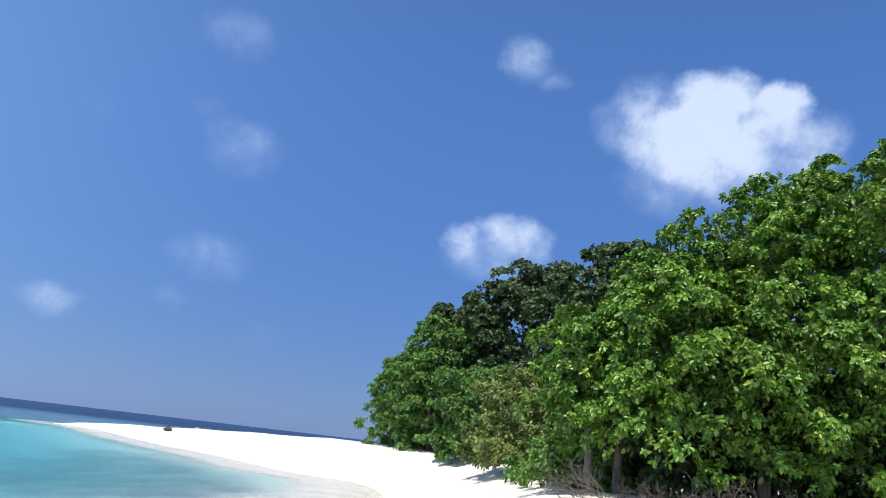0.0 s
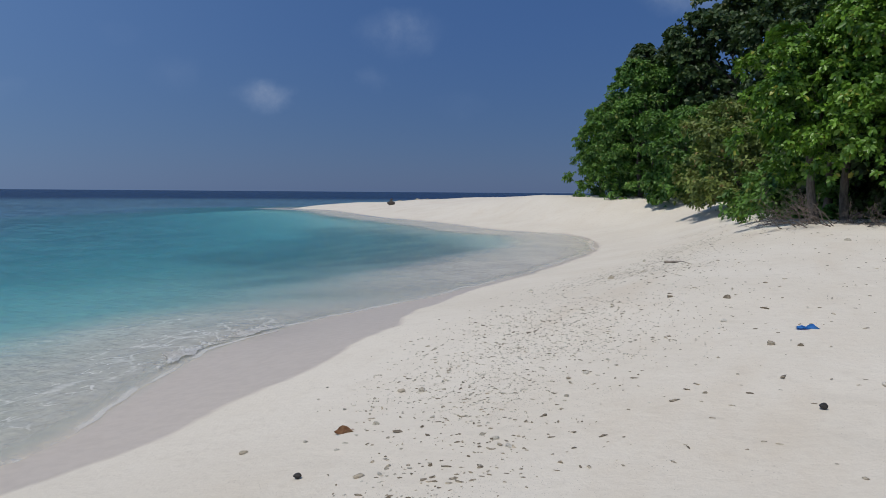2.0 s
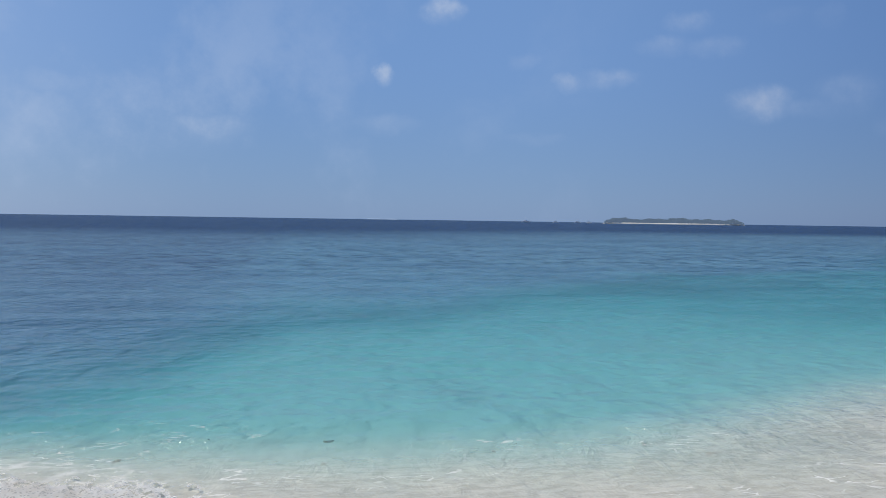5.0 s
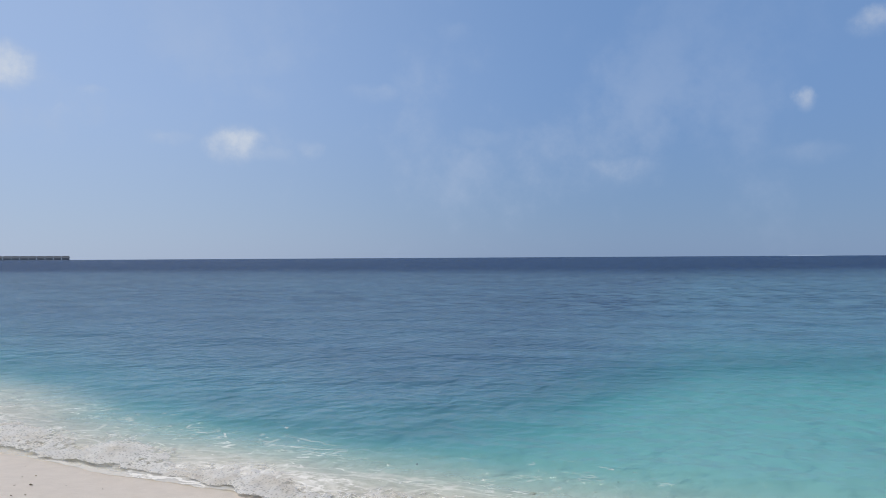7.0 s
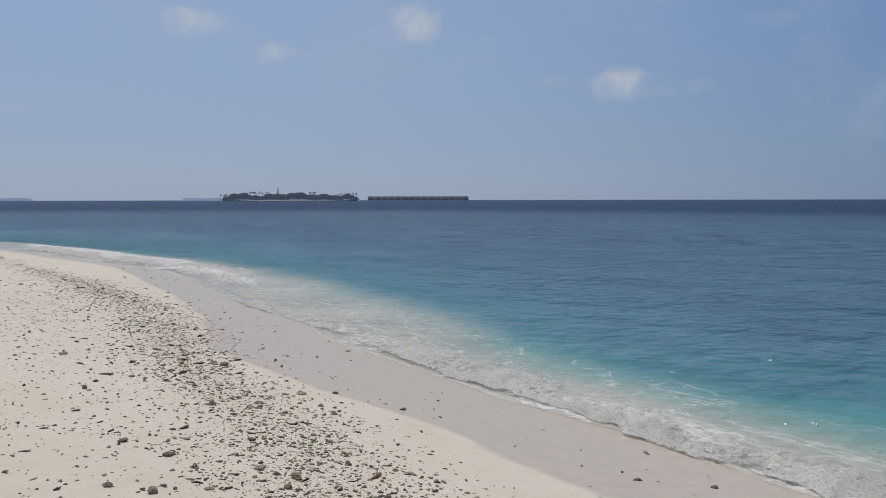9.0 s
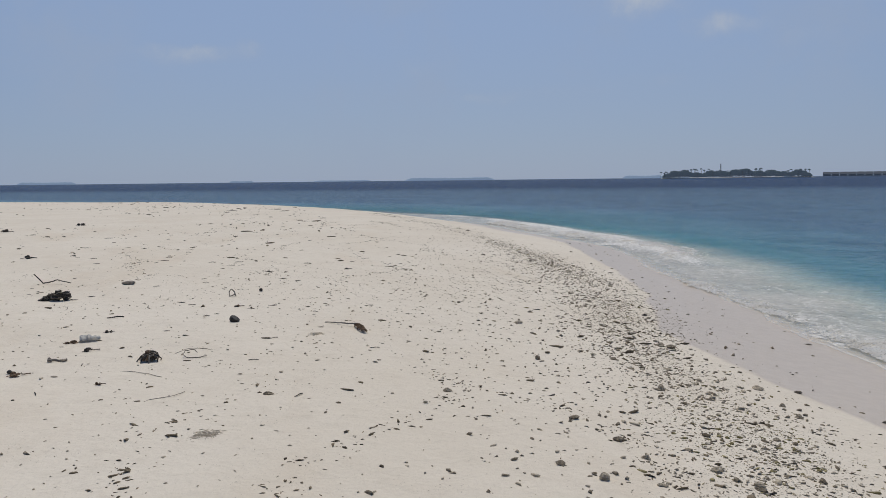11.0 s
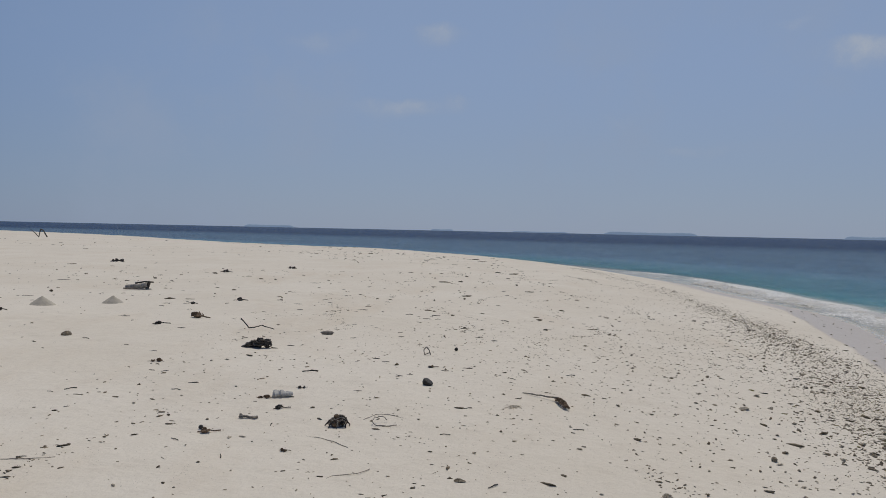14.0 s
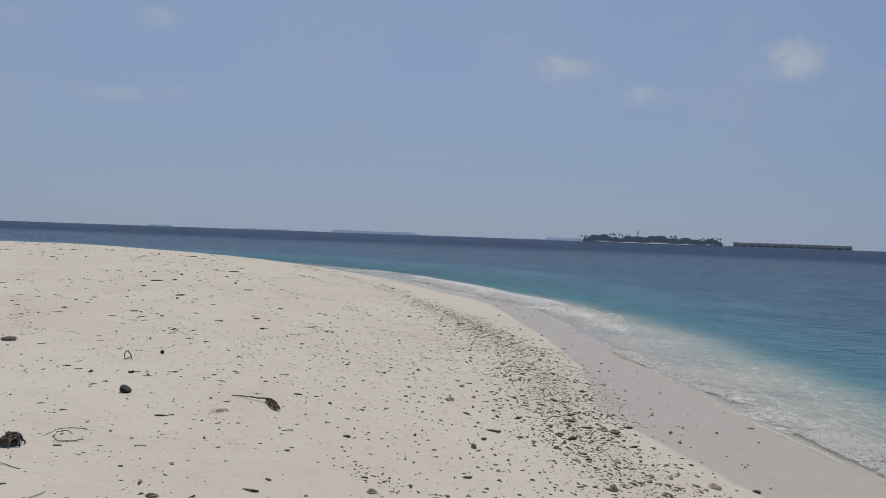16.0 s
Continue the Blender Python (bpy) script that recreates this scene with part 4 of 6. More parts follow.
def villa():
    """A thatched house on stilts over the water."""
    t = thing("overwater_villa", pose(0, -3000, 0), "thatched villa on stilts over the sea in a row", "villa", "overwater villas")
    bm = bmesh.new()
    bmesh.ops.create_cube(bm, size=1, matrix=Matrix.Translation((0, 0, 3.3)) @ Matrix.Diagonal((11.5, 10, 3.4, 1)))
    part("wall", bm, TIMBER, t)
    bm = bmesh.new()
    low = [bm.verts.new((sx * 6.9, sy * 6.2, 4.7)) for sx, sy in ((-1, -1), (1, -1), (1, 1), (-1, 1))]
    high = [bm.verts.new((sx * 5.6, 0, 8.6)) for sx in (-1, 1)]
    bm.faces.new((low[0], low[1], high[1], high[0]))
    bm.faces.new((low[2], low[3], high[0], high[1]))
    bm.faces.new((low[1], low[2], high[1]))
    bm.faces.new((low[3], low[0], high[0]))
    bm.faces.new(low[::-1])
    part("roof", bm, THATCH, t)
    for sx in (-4.6, 4.6):
        for sy in (-3.6, 3.6):
            bm = bmesh.new()
            limb(bm, (sx, sy, -4), (sx, sy, 2.4), 0.3, 0.3, 6, 0, None, 1)
            part("stilt", bm, TIMBER, t)
    return t


first = villa()
for i in range(15):
    yaw = 140.05 - i * (140.05 - 133.4) / 14
    x, y = spot(yaw, 1500 + (8 if i % 2 else -4))
    m = pose(x, y, 0, 0, 0, yaw)
    if i == 0:
        first.matrix_world = m
    else:
        copy_thing(first, m)
bm = bmesh.new()
wx = 1500 * math.tan(radians(3.6))
bmesh.ops.create_cube(bm, size=1, matrix=Matrix.Translation((0, 0, 1.9)) @ Matrix.Diagonal((wx * 2, 3, 0.5, 1)))
x, y = spot(136.7, 1512)
jetty = thing("jetty", pose(x, y, 0, 0, 0, 136.7), "long timber jetty behind the row of villas", "jetty")
part("deck", bm, TIMBER, jetty)
for k in range(24):
    bm = bmesh.new()
    limb(bm, ((k / 23 * 2 - 1) * wx * 0.99, 0, -4), ((k / 23 * 2 - 1) * wx * 0.99, 0, 1.8), 0.35, 0.35, 6, 0, None, 1)
    part("pile", bm, TIMBER, jetty)


# low islands far off, their haze put in as blue-grey colour and glow
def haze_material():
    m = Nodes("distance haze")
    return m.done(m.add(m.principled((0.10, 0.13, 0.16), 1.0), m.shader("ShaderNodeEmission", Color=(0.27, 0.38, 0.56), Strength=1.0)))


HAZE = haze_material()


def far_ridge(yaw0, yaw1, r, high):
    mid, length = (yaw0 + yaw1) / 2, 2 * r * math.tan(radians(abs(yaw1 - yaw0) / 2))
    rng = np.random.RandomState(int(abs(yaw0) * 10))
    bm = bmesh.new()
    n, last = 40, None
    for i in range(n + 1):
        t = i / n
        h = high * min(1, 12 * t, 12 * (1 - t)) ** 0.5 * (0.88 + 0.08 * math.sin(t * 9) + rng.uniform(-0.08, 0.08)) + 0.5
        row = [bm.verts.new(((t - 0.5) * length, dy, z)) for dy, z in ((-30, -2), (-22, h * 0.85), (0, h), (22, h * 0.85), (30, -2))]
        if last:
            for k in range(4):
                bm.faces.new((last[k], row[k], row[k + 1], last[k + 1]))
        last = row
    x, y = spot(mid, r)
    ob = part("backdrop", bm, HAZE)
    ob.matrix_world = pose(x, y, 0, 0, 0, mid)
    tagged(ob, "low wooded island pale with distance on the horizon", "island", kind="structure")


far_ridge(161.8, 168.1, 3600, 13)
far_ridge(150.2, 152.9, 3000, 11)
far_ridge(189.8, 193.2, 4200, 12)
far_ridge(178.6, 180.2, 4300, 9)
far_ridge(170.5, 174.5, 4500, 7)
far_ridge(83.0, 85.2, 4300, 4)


def motor_boat(yaw, r, length, label):
    """A small white boat far out: hull with raised bow, cabin and a thin mast."""
    x, y = spot(yaw, r)
    t = thing("motor_boat", pose(x, y, 0, 0, 0, yaw + 8), label, "boat", "far boats")
    bm = bmesh.new()
    rows = []
    for k, s in enumerate((-0.5, -0.2, 0.15, 0.38, 0.5)):
        w, sheer = length * (0.14, 0.16, 0.15, 0.08, 0.01)[k], length * (0.13, 0.12, 0.13, 0.17, 0.2)[k]
        rows.append([bm.verts.new((s * length, yy * w, zz)) for yy, zz in ((-1, sheer), (-0.6, -0.3), (0.6, -0.3), (1, sheer))])
    for p, q in zip(rows, rows[1:]):
        for a in range(4):
            bm.faces.new((p[a], q[a], q[(a + 1) % 4], p[(a + 1) % 4]))
    bm.faces.new(rows[0][::-1])
    bm.faces.new(rows[-1])
    part("hull", bm, WHITE, t)
    bm = bmesh.new()
    bmesh.ops.create_cube(bm, size=1, matrix=Matrix.Translation((-0.06 * length, 0, 0.2 * length)) @ Matrix.Diagonal((0.42 * length, 0.22 * length, 0.14 * length, 1)))
    bmesh.ops.bevel(bm, geom=bm.edges[:], offset=0.02 * length, segments=2, affect="EDGES")
    part("cabin", bm, WHITE, t)
    bm = bmesh.new()
    limb(bm, (-0.05 * length, 0, 0.2 * length), (-0.07 * length, 0, 0.62 * length), 0.012 * length, 0.006 * length, 6, 0, None, 1)
    part("mast", bm, WHITE, t)


BOAT = "white motor boat lying off the wooded island"
motor_boat(73.9, 1450, 14, BOAT)
motor_boat(70.3, 1480, 12, BOAT)
motor_boat(69.5, 1490, 11, BOAT)
motor_boat(71.8, 1500, 10, BOAT)

# ---------------------------------------------------------------- dead branches under the trees
def dead_branch(rng, reach, way, rise):
    """A crooked, many-forked dry branch: one mesh."""
    bm = bmesh.new()

    def grow(a, d, length, r, level):
        b = a + d * length
        if b.z < 0.02:
            b.z = 0.02 + rng.uniform(0, 0.05)
        limb(bm, a, b, r, r * 0.6, 4 if level else 6, length * 0.08, rng, 3)
        if level < 3:
            for k in range(3 if level < 2 else 2):
                e = (d + Vector(rng.uniform(-0.9, 0.9, 3))).normalized()
                t = rng.uniform(0.45, 1.0)
                grow(a.lerp(b, t), e, length * rng.uniform(0.45, 0.72), r * 0.58, level + 1)

    grow(Vector((0, 0, 0)), Vector((*way, rise)).normalized(), reach, 0.007 + 0.009 * reach, 0)
    return bm


brng = np.random.RandomState(77)
for i in range(105):
    t = i / 104
    x = 0.6 + 8.4 * t + brng.uniform(-0.3, 0.3)
    y = 23.3 - 0.9 * t + brng.uniform(-0.5, 1.4)
    if i < 15:
        way, rise, reach = (brng.uniform(-1.0, -0.4), brng.uniform(-0.9, -0.2)), brng.uniform(0.1, 0.6), brng.uniform(0.7, 1.1)
    else:
        way, rise, reach = (brng.uniform(-1.2, 0.9), brng.uniform(-1, 0.2)), brng.uniform(0.0, 0.55), brng.uniform(0.4, 0.75)
    ob = part("dead_branch", dead_branch(brng, reach, way, rise), DEAD)
    ob.location = (x, y, floor_at(x, y) - 0.03)
    tagged(ob, "grey leafless forked branch tangled at the foot of trees", "branch", "dead branches")
for x, y, z in ((-0.6, 37.9, 0.2), (0.3, 38.2, 0.5), (-1.6, 39.3, 0.3)):
    ob = part("dead_branch", dead_branch(brng, 1.1, (brng.uniform(-0.6, 0.2), -0.7), 0.5), DEAD)
    ob.location = (x, y, floor_at(x, y) - 0.03)
    tagged(ob, "bleached leafless branch before the olive shrub", "branch", "dead branches")

# ---------------------------------------------------------------- rubble on the sand
CORAL = plain_material("weathered coral", (0.21, 0.172, 0.12), (0.56, 0.485, 0.37), 30, 0.95, 0.8, 0, 1.5)
CORAL_PALE = plain_material("bleached coral", (0.43, 0.385, 0.30), (0.78, 0.735, 0.64), 30, 0.95, 0.8, 0, 1.3)
WRACK = plain_material("dry weed and bark", (0.09, 0.07, 0.045), (0.25, 0.2, 0.13), 25, 0.95, 0.6, 0, 1.4)
OLIVE_WEED = plain_material("olive dry weed", (0.20, 0.17, 0.075), (0.38, 0.33, 0.17), 25, 0.95, 0.6, 0, 1.4)
DARK_WOOD = plain_material("blackened wood", (0.035, 0.03, 0.027), (0.10, 0.085, 0.07), 20, 0.85, 0.8)
GREY_WOOD = bark_material("silvery driftwood", (0.36, 0.32, 0.27), (0.16, 0.14, 0.12))
PALE_WOOD = bark_material("pale driftwood", (0.55, 0.5, 0.43), (0.3, 0.265, 0.22))
BROWN = plain_material("brown fibre", (0.10, 0.065, 0.04), (0.24, 0.16, 0.10), 20, 0.95, 0.8)

PEBBLE = bmesh.new()
bmesh.ops.create_icosphere(PEBBLE, subdivisions=1, radius=1)
PEBBLE_V = np.array([v.co[:] for v in PEBBLE.verts])
PEBBLE_F = np.array([[v.index for v in f.verts] for f in PEBBLE.faces])
PEBBLE.free()


def scatter(name, rng, x, y, size, long, mat, label, category):
    """Many uneven pebbles and chips lying on the sand, as one object."""
    n = len(x)
    v = PEBBLE_V[None] * rng.uniform(0.4, 1.55, (n, len(PEBBLE_V), 1))
    s = size[:, None, None] * np.stack([long * rng.uniform(0.7, 1.3, n), rng.uniform(0.45, 0.9, n), rng.uniform(0.3, 0.6, n)], -1)[:, None]
    v = v * s
    a = rng.uniform(0, 2 * np.pi, n)[:, None]
    c, d = np.cos(a), np.sin(a)
    z = ground_height(x, y)
    w = np.stack([v[..., 0] * c - v[..., 1] * d + x[:, None], v[..., 0] * d + v[..., 1] * c + y[:, None], v[..., 2] + (z + s[:, 0, 2] * 0.35)[:, None]], -1)
    f = (PEBBLE_F[None] + (np.arange(n) * len(PEBBLE_V))[:, None, None]).reshape(-1, 3)
    ob = part(name, from_arrays(name, w.reshape(-1, 3), f), mat)
    tagged(ob, label, category, kind="stuff")


def along_shore(rng, n, y0, y1, lo, hi, bias=1.0):
    """Places between two distances from the water's edge, denser near y0."""
    y = y0 + (y1 - y0) * rng.uniform(0, 1, n) ** bias
    y = y + np.where(rng.uniform(0, 1, n) < 0.25, -np.sign(y1 - y0) * rng.exponential(0.8, n), 0) if y1 != y0 else y
    want = rng.uniform(0, 1, n) * (hi - lo) + lo
    edge = COAST[(COAST[:, 1] > -75) & (COAST[:, 1] < 45) & (COAST[:, 0] < 5)]
    edge = edge[np.argsort(edge[:, 1])]
    return np.interp(y, edge[:, 1], edge[:, 0]) + want, y


srng = np.random.RandomState(31)


def sizes(n, typical, spread=0.5):
    return typical * np.exp(np.minimum(srng.normal(0, spread, n), 1.1))


def pale_band(n, y1, bias, spread):
    """Places along the pale rubble north of the standing place."""
    y = 3.2 + (y1 - 3.2) * srng.uniform(0, 1, n) ** bias
    mid = np.interp(y, [3, 5, 7, 10, 20, 34], [-1.75, -1.75, -2.05, -2.1, -2.6, -2.0]) + 0.12 * np.sin(y * 1.7)
    return mid + srng.normal(0, 1, n) * spread * np.interp(y, [3, 5, 7, 10], [0.15, 0.33, 0.62, 0.8]), y


# foam of the small waves that break on the sand
def foam_material():
    m = Nodes("sea foam")
    p, lace = m.place(), m.attr("lace")
    grain = m.noise(p, 11, 6, 0.72, 0.4)
    cover = m.ramp(m.math("ADD", lace, m.math("MULTIPLY", m.math("SUBTRACT", grain, 0.5), 2.2)), 0.38, 0.62)
    holes = m.ramp(m.cells(p, 30), 0.12, 0.5, 0.55, 1.0)
    sandy = m.ramp(m.noise(p, 2.2, 4, 0.6), 0.4, 0.68)
    color = m.mix(m.math("MULTIPLY", sandy, 0.5), (0.88, 0.875, 0.855), (0.66, 0.60, 0.51))
    nrm = m.bump(m.noise(p, 60, 4, 0.7), 0.7, 0.012)
    body = m.blend(0.35, m.principled(color, 0.45, nrm), m.shader("ShaderNodeBsdfTranslucent", Color=color, Normal=nrm))
    return m.done(m.blend(m.math("MULTIPLY", cover, holes), m.shader("ShaderNodeBsdfTransparent", Color=(1, 1, 1)), body))


FOAM = foam_material()


def foam(y0, y1, s0, s1, step, high, seed, thin, ends):
    """A frothy roll along the water's edge between two distances from it; thin: how it frays seawards."""
    r = np.random.RandomState(seed)
    ny, nu = int((y1 - y0) / step), int((s1 - s0) / step)

    def field(k):
        a = r.normal(size=(ny // k + 3, nu // k + 3))
        i, j = np.arange(ny) / k, np.arange(nu) / k
        i0, j0 = i.astype(int), j.astype(int)
        fi, fj = smooth(0, 1, i - i0)[:, None], smooth(0, 1, j - j0)[None]
        return (a[i0][:, j0] * (1 - fi) + a[i0 + 1][:, j0] * fi) * (1 - fj) + (a[i0][:, j0 + 1] * (1 - fi) + a[i0 + 1][:, j0 + 1] * fi) * fj

    y, u = np.meshgrid(np.linspace(y0, y1, ny), np.linspace(0, 1, nu), indexing="ij")
    edge = COAST[(COAST[:, 1] > -75) & (COAST[:, 1] < 45) & (COAST[:, 0] < 5)]
    edge = edge[np.argsort(edge[:, 1])]
    big = field(24)
    x = np.interp(y, edge[:, 1], edge[:, 0]) - s0 - (s1 - s0) * u - 0.2 * lumpy(y * 0 + 3, y * 0.8, seed) + 0.05 * field(10)
    z = np.maximum(ground_height(x, y), 0.0) + 0.02 + high * np.sin(np.pi * np.clip(u * 1.15 + 0.04, 0, 1)) * (0.7 + 0.25 * big) + step * (0.35 * field(4) + 0.22 * field(2))
    lace = 0.95 - thin * u + 0.2 * big - 1.1 * (1 - smooth(y0, y0 + ends, y) * smooth(y1, y1 - ends, y)) - 0.5 * smooth(0.06, 0.0, u)
    k = np.arange(ny * nu).reshape(ny, nu)
    f = np.stack([k[:-1, :-1], k[1:, :-1], k[1:, 1:], k[:-1, 1:]], -1).reshape(-1, 4)
    me = from_arrays("foam", np.stack([x, y, z], -1).reshape(-1, 3), f, True)
    give(me, "lace", lace.ravel())
    tagged(part("foam", me, FOAM), "bubbly white foam of a small wave breaking on wet sand", "foam", kind="stuff")


foam(-12.0, 1.5, 0.0, 1.25, 0.025, 0.06, 301, 0.92, 3.5)
foam(-19, -9, -0.02, 0.6, 0.025, 0.03, 311, 0.95, 3.0)
foam(-42, -18.5, 0.6, 2.3, 0.05, 0.12, 321, 0.45, 3.0)
foam(6.5, 13, 0.05, 0.7, 0.025, 0.02, 331, 1.15, 2.5)

# the dark tide line south of the standing place
def tide_line(n, y0, y1, spread, bias, seed, clump):
    y = y0 + (y1 - y0) * srng.uniform(0, 1, n) ** bias
    x = wrack_line(y) + srng.normal(0, 1, n) * wrack_half(y) * spread * 1.15 + 0.12 * lumpy(x=y * 0, y=y * 1.3, seed=seed)
    ok = (lumpy(x * 1.9, y * 1.9, seed) + srng.uniform(-0.5, 0.5, n) > clump) & (srng.uniform(0, 1, n) < smooth(-0.5, -3.5, y) * (0.12 + 0.88 * smooth(-24, -15, y)))
    return x[ok], y[ok]


x, y = tide_line(9500, 0, -46, 0.85, 1.3, 71, -0.3)
scatter("coral_rubble", srng, x, y, sizes(len(x), 0.0092, 0.6), 1.15, CORAL, "dark coral rubble and shells along the tide line", "rubble")
x, y = tide_line(2600, 0, -42, 0.8, 1.3, 74, -0.1)
scatter("dry_seaweed", srng, x, y, sizes(len(x), 0.011), 1.9, WRACK, "dry brown seaweed scraps along the tide line", "seaweed")
x, y = tide_line(11000, 0, -36, 0.75, 1.3, 77, 0.05)
scatter("weed_crumbs", srng, x, y, sizes(len(x), 0.0066), 1.7, OLIVE_WEED, "olive crumbs of dry weed caught in the tide line", "seaweed")
x, y = tide_line(9000, 0, -30, 0.6, 1.2, 75, -0.1)
scatter("coral_rubble", srng, x, y, sizes(len(x), 0.0058), 1.4, CORAL, "close-packed coral grit in the middle of the tide line", "rubble")
x, y = tide_line(4200, 0, -26, 1.7, 1.2, 79, -0.6)
x = x + 1.2
scatter("coral_chips", srng, x, y, sizes(len(x), 0.0085), 1.2, CORAL, "small coral chips strewn over white sand", "rubble")
x, y = -5 + 7.5 * srng.uniform(0, 1, 9000) ** 1.3, -1.6 - 13 * srng.uniform(0, 1, 9000) ** 1.2 + srng.normal(0, 0.5, 9000)
ok = (inland(x, y) > 3.0) & (lumpy(x * 1.3, y * 1.3, 61) + srng.uniform(-0.6, 0.6, 9000) > 0.05)
scatter("coral_chips", srng, x[ok], y[ok], sizes(int(ok.sum()), 0.0058), 1.4, CORAL, "fine coral chips in loose patches on the sand", "rubble")
x, y = tide_line(26000, 0, -42, 0.85, 1.25, 73, -0.2)
scatter("coral_rubble", srng, x, y, sizes(len(x), 0.0048), 1.3, CORAL, "fine broken coral and shell along the tide line", "rubble")
x, y = srng.uniform(-4, 12, 1500), -2.2 - 26 * srng.uniform(0, 1, 1500) ** 1.2 + srng.normal(0, 0.7, 1500)
ok = lumpy(x * 0.9, y * 0.9, 69) + srng.uniform(-0.5, 0.5, 1500) > 0.05
x, y = x[ok], y[ok]
scatter("beach_litter", srng, x, y, sizes(len(x), 0.0105), 1.8, WRACK, "scattered bark, pods and twig scraps on the sand", "litter")
y = -12 - 64 * srng.uniform(0, 1, 3400) ** 0.85
x = -4 + (22 + 0.55 * -y) * srng.uniform(0, 1, 3400) ** 1.2
ok = (inland(x, y) > 4) & (lumpy(x * 0.45, y * 0.45, 67) + srng.uniform(-0.45, 0.45, 3400) > 0.12)
scatter("beach_litter", srng, x[ok], y[ok], sizes(int(ok.sum()), 0.018), 3.0, WRACK, "driftwood and weed scraps over the sandy flat", "litter")
# faint older tide lines further up
for off, n in ((4.7, 1600), (5.9, 1500), (7.6, 1300), (9.8, 1200)):
    y = -1.8 - 30 * srng.uniform(0, 1, n) ** 1.3 + srng.normal(0, 0.6, n)
    x = np.interp(-y, [0, 12, 30], [-7.0, -8.2, -11.2]) + off + 0.55 * np.sin(y * 0.9 + off * 3) + 0.25 * np.sin(y * 2.3 + off) + srng.normal(0, 0.09, n)
    ok = lumpy(x * 1.2, y * 1.2, 83) + srng.uniform(-0.5, 0.5, n) > 0.0
    scatter("weed_crumbs", srng, x[ok], y[ok], sizes(int(ok.sum()), 0.0058), 1.9, WRACK, "thin brown line of weed crumbs left by an older tide", "seaweed")
# the pale line north of it
x, y = pale_band(15000, 34, 1.8, 1.1)
ok = (lumpy(x * 1.7, y * 1.7, 95) + srng.uniform(-0.45, 0.45, 15000) > 0.0) & (inland(x, y) > 2.3)
scatter("coral_rubble", srng, x[ok], y[ok], np.minimum(sizes(int(ok.sum()), 0.0078), 0.016), 1.3, CORAL_PALE, "pale coral rubble strewn along the upper beach", "rubble")
x, y = pale_band(9000, 30, 1.7, 0.9)
ok = (lumpy(x * 1.7, y * 1.7, 95) + srng.uniform(-0.45, 0.45, 9000) > 0.05) & (inland(x, y) > 2.3)
scatter("coral_grit", srng, x[ok], y[ok], sizes(int(ok.sum()), 0.0045), 1.4, CORAL, "fine coral grit in patches among pale rubble", "rubble")
x, y = pale_band(2600, 26, 1.4, 1.25)
ok = (lumpy(x * 1.3, y * 1.3, 97) + srng.uniform(-0.5, 0.5, 2600) > -0.1) & (inland(x, y) > 2.3)
scatter("coral_chips", srng, x[ok], y[ok], np.minimum(sizes(int(ok.sum()), 0.0085), 0.018), 1.5, CORAL, "darker coral chips among pale rubble", "rubble")
x, y = srng.uniform(-2.5, 9, 1700), 3 + 27 * srng.uniform(0, 1, 1700) ** 1.2
ok = inland(x, y) > 3
scatter("beach_litter", srng, x[ok], y[ok], sizes(int(ok.sum()), 0.0098), 1.8, CORAL, "sparse coral pieces and litter on white sand", "litter")
# stray pebbles on the wet sand and just under water
x, y = along_shore(srng, 160, -3, -26, 0.3, 2.2)
scatter("pebbles", srng, x, y, sizes(160, 0.013), 1.4, CORAL, "stray pebbles on wet sand", "pebbles")
x, y = along_shore(srng, 110, -9, 14, -3.5, -0.2)
scatter("pebbles", srng, x, y, sizes(110, 0.013), 1.4, CORAL, "pebbles under shallow clear water", "pebbles")
# far bank, seen against the horizon
a = srng.uniform(0, 1, 220)
x, y = -44 + 40 * a + srng.normal(0, 1, 220), 96 + 6 * a + srng.normal(0, 3, 220)
ok = inland(x, y) > 3
scatter("beach_litter", srng, x[ok], y[ok], sizes(int(ok.sum()), 0.10), 2.0, CORAL, "driftwood and litter along the far bank", "litter")

# ---------------------------------------------------------------- things lying on the sand
def blob(rng, size, rough=0.25, cuts=2):
    """An uneven lump, wider than high."""
    bm = bmesh.new()
    bmesh.ops.create_icosphere(bm, subdivisions=cuts, radius=1)
    k = rng.uniform(0, 10, 3)
    for v in bm.verts:
        n = v.co.normalized()
        f = 1 + rough * (math.sin(n.x * 3.1 + k[0]) + math.sin(n.y * 3.7 + k[1]) + math.sin(n.z * 4.3 + k[2])) * 0.5 + rng.uniform(-rough, rough) * 0.35
        v.co = Vector((n.x * size[0], n.y * size[1], n.z * size[2])) * f
    for f in bm.faces:
        f.smooth = cuts > 2
    return bm


def lay(ob, x, y, turn=0.0, sink=0.0, scale=0.62):
    """Set a thing on the sand."""
    ob.matrix_world = pose(x, y, floor_at(x, y) - sink, 0, 0, turn) @ Matrix.Scale(scale, 4)
    return ob


def strands(rng, n, reach, high, r, coil=1.0):
    """A tangle of thin bent strands."""
    bm = bmesh.new()
    for k in range(n):
        p = Vector((rng.uniform(-reach, reach) * 0.6, rng.uniform(-reach, reach) * 0.35, rng.uniform(0.01, high * 0.6)))
        a = rng.uniform(0, 6.28)
        for i in range(5):
            a += rng.uniform(-1, 1) * coil
            q = p + Vector((math.cos(a), math.sin(a) * 0.7, rng.uniform(-0.5, 0.5))) * reach * 0.3
            q.z = min(max(q.z, 0.006), high)
            limb(bm, p, q, r, r * 0.9, 4, 0, None, 1)
            p = q
    return bm


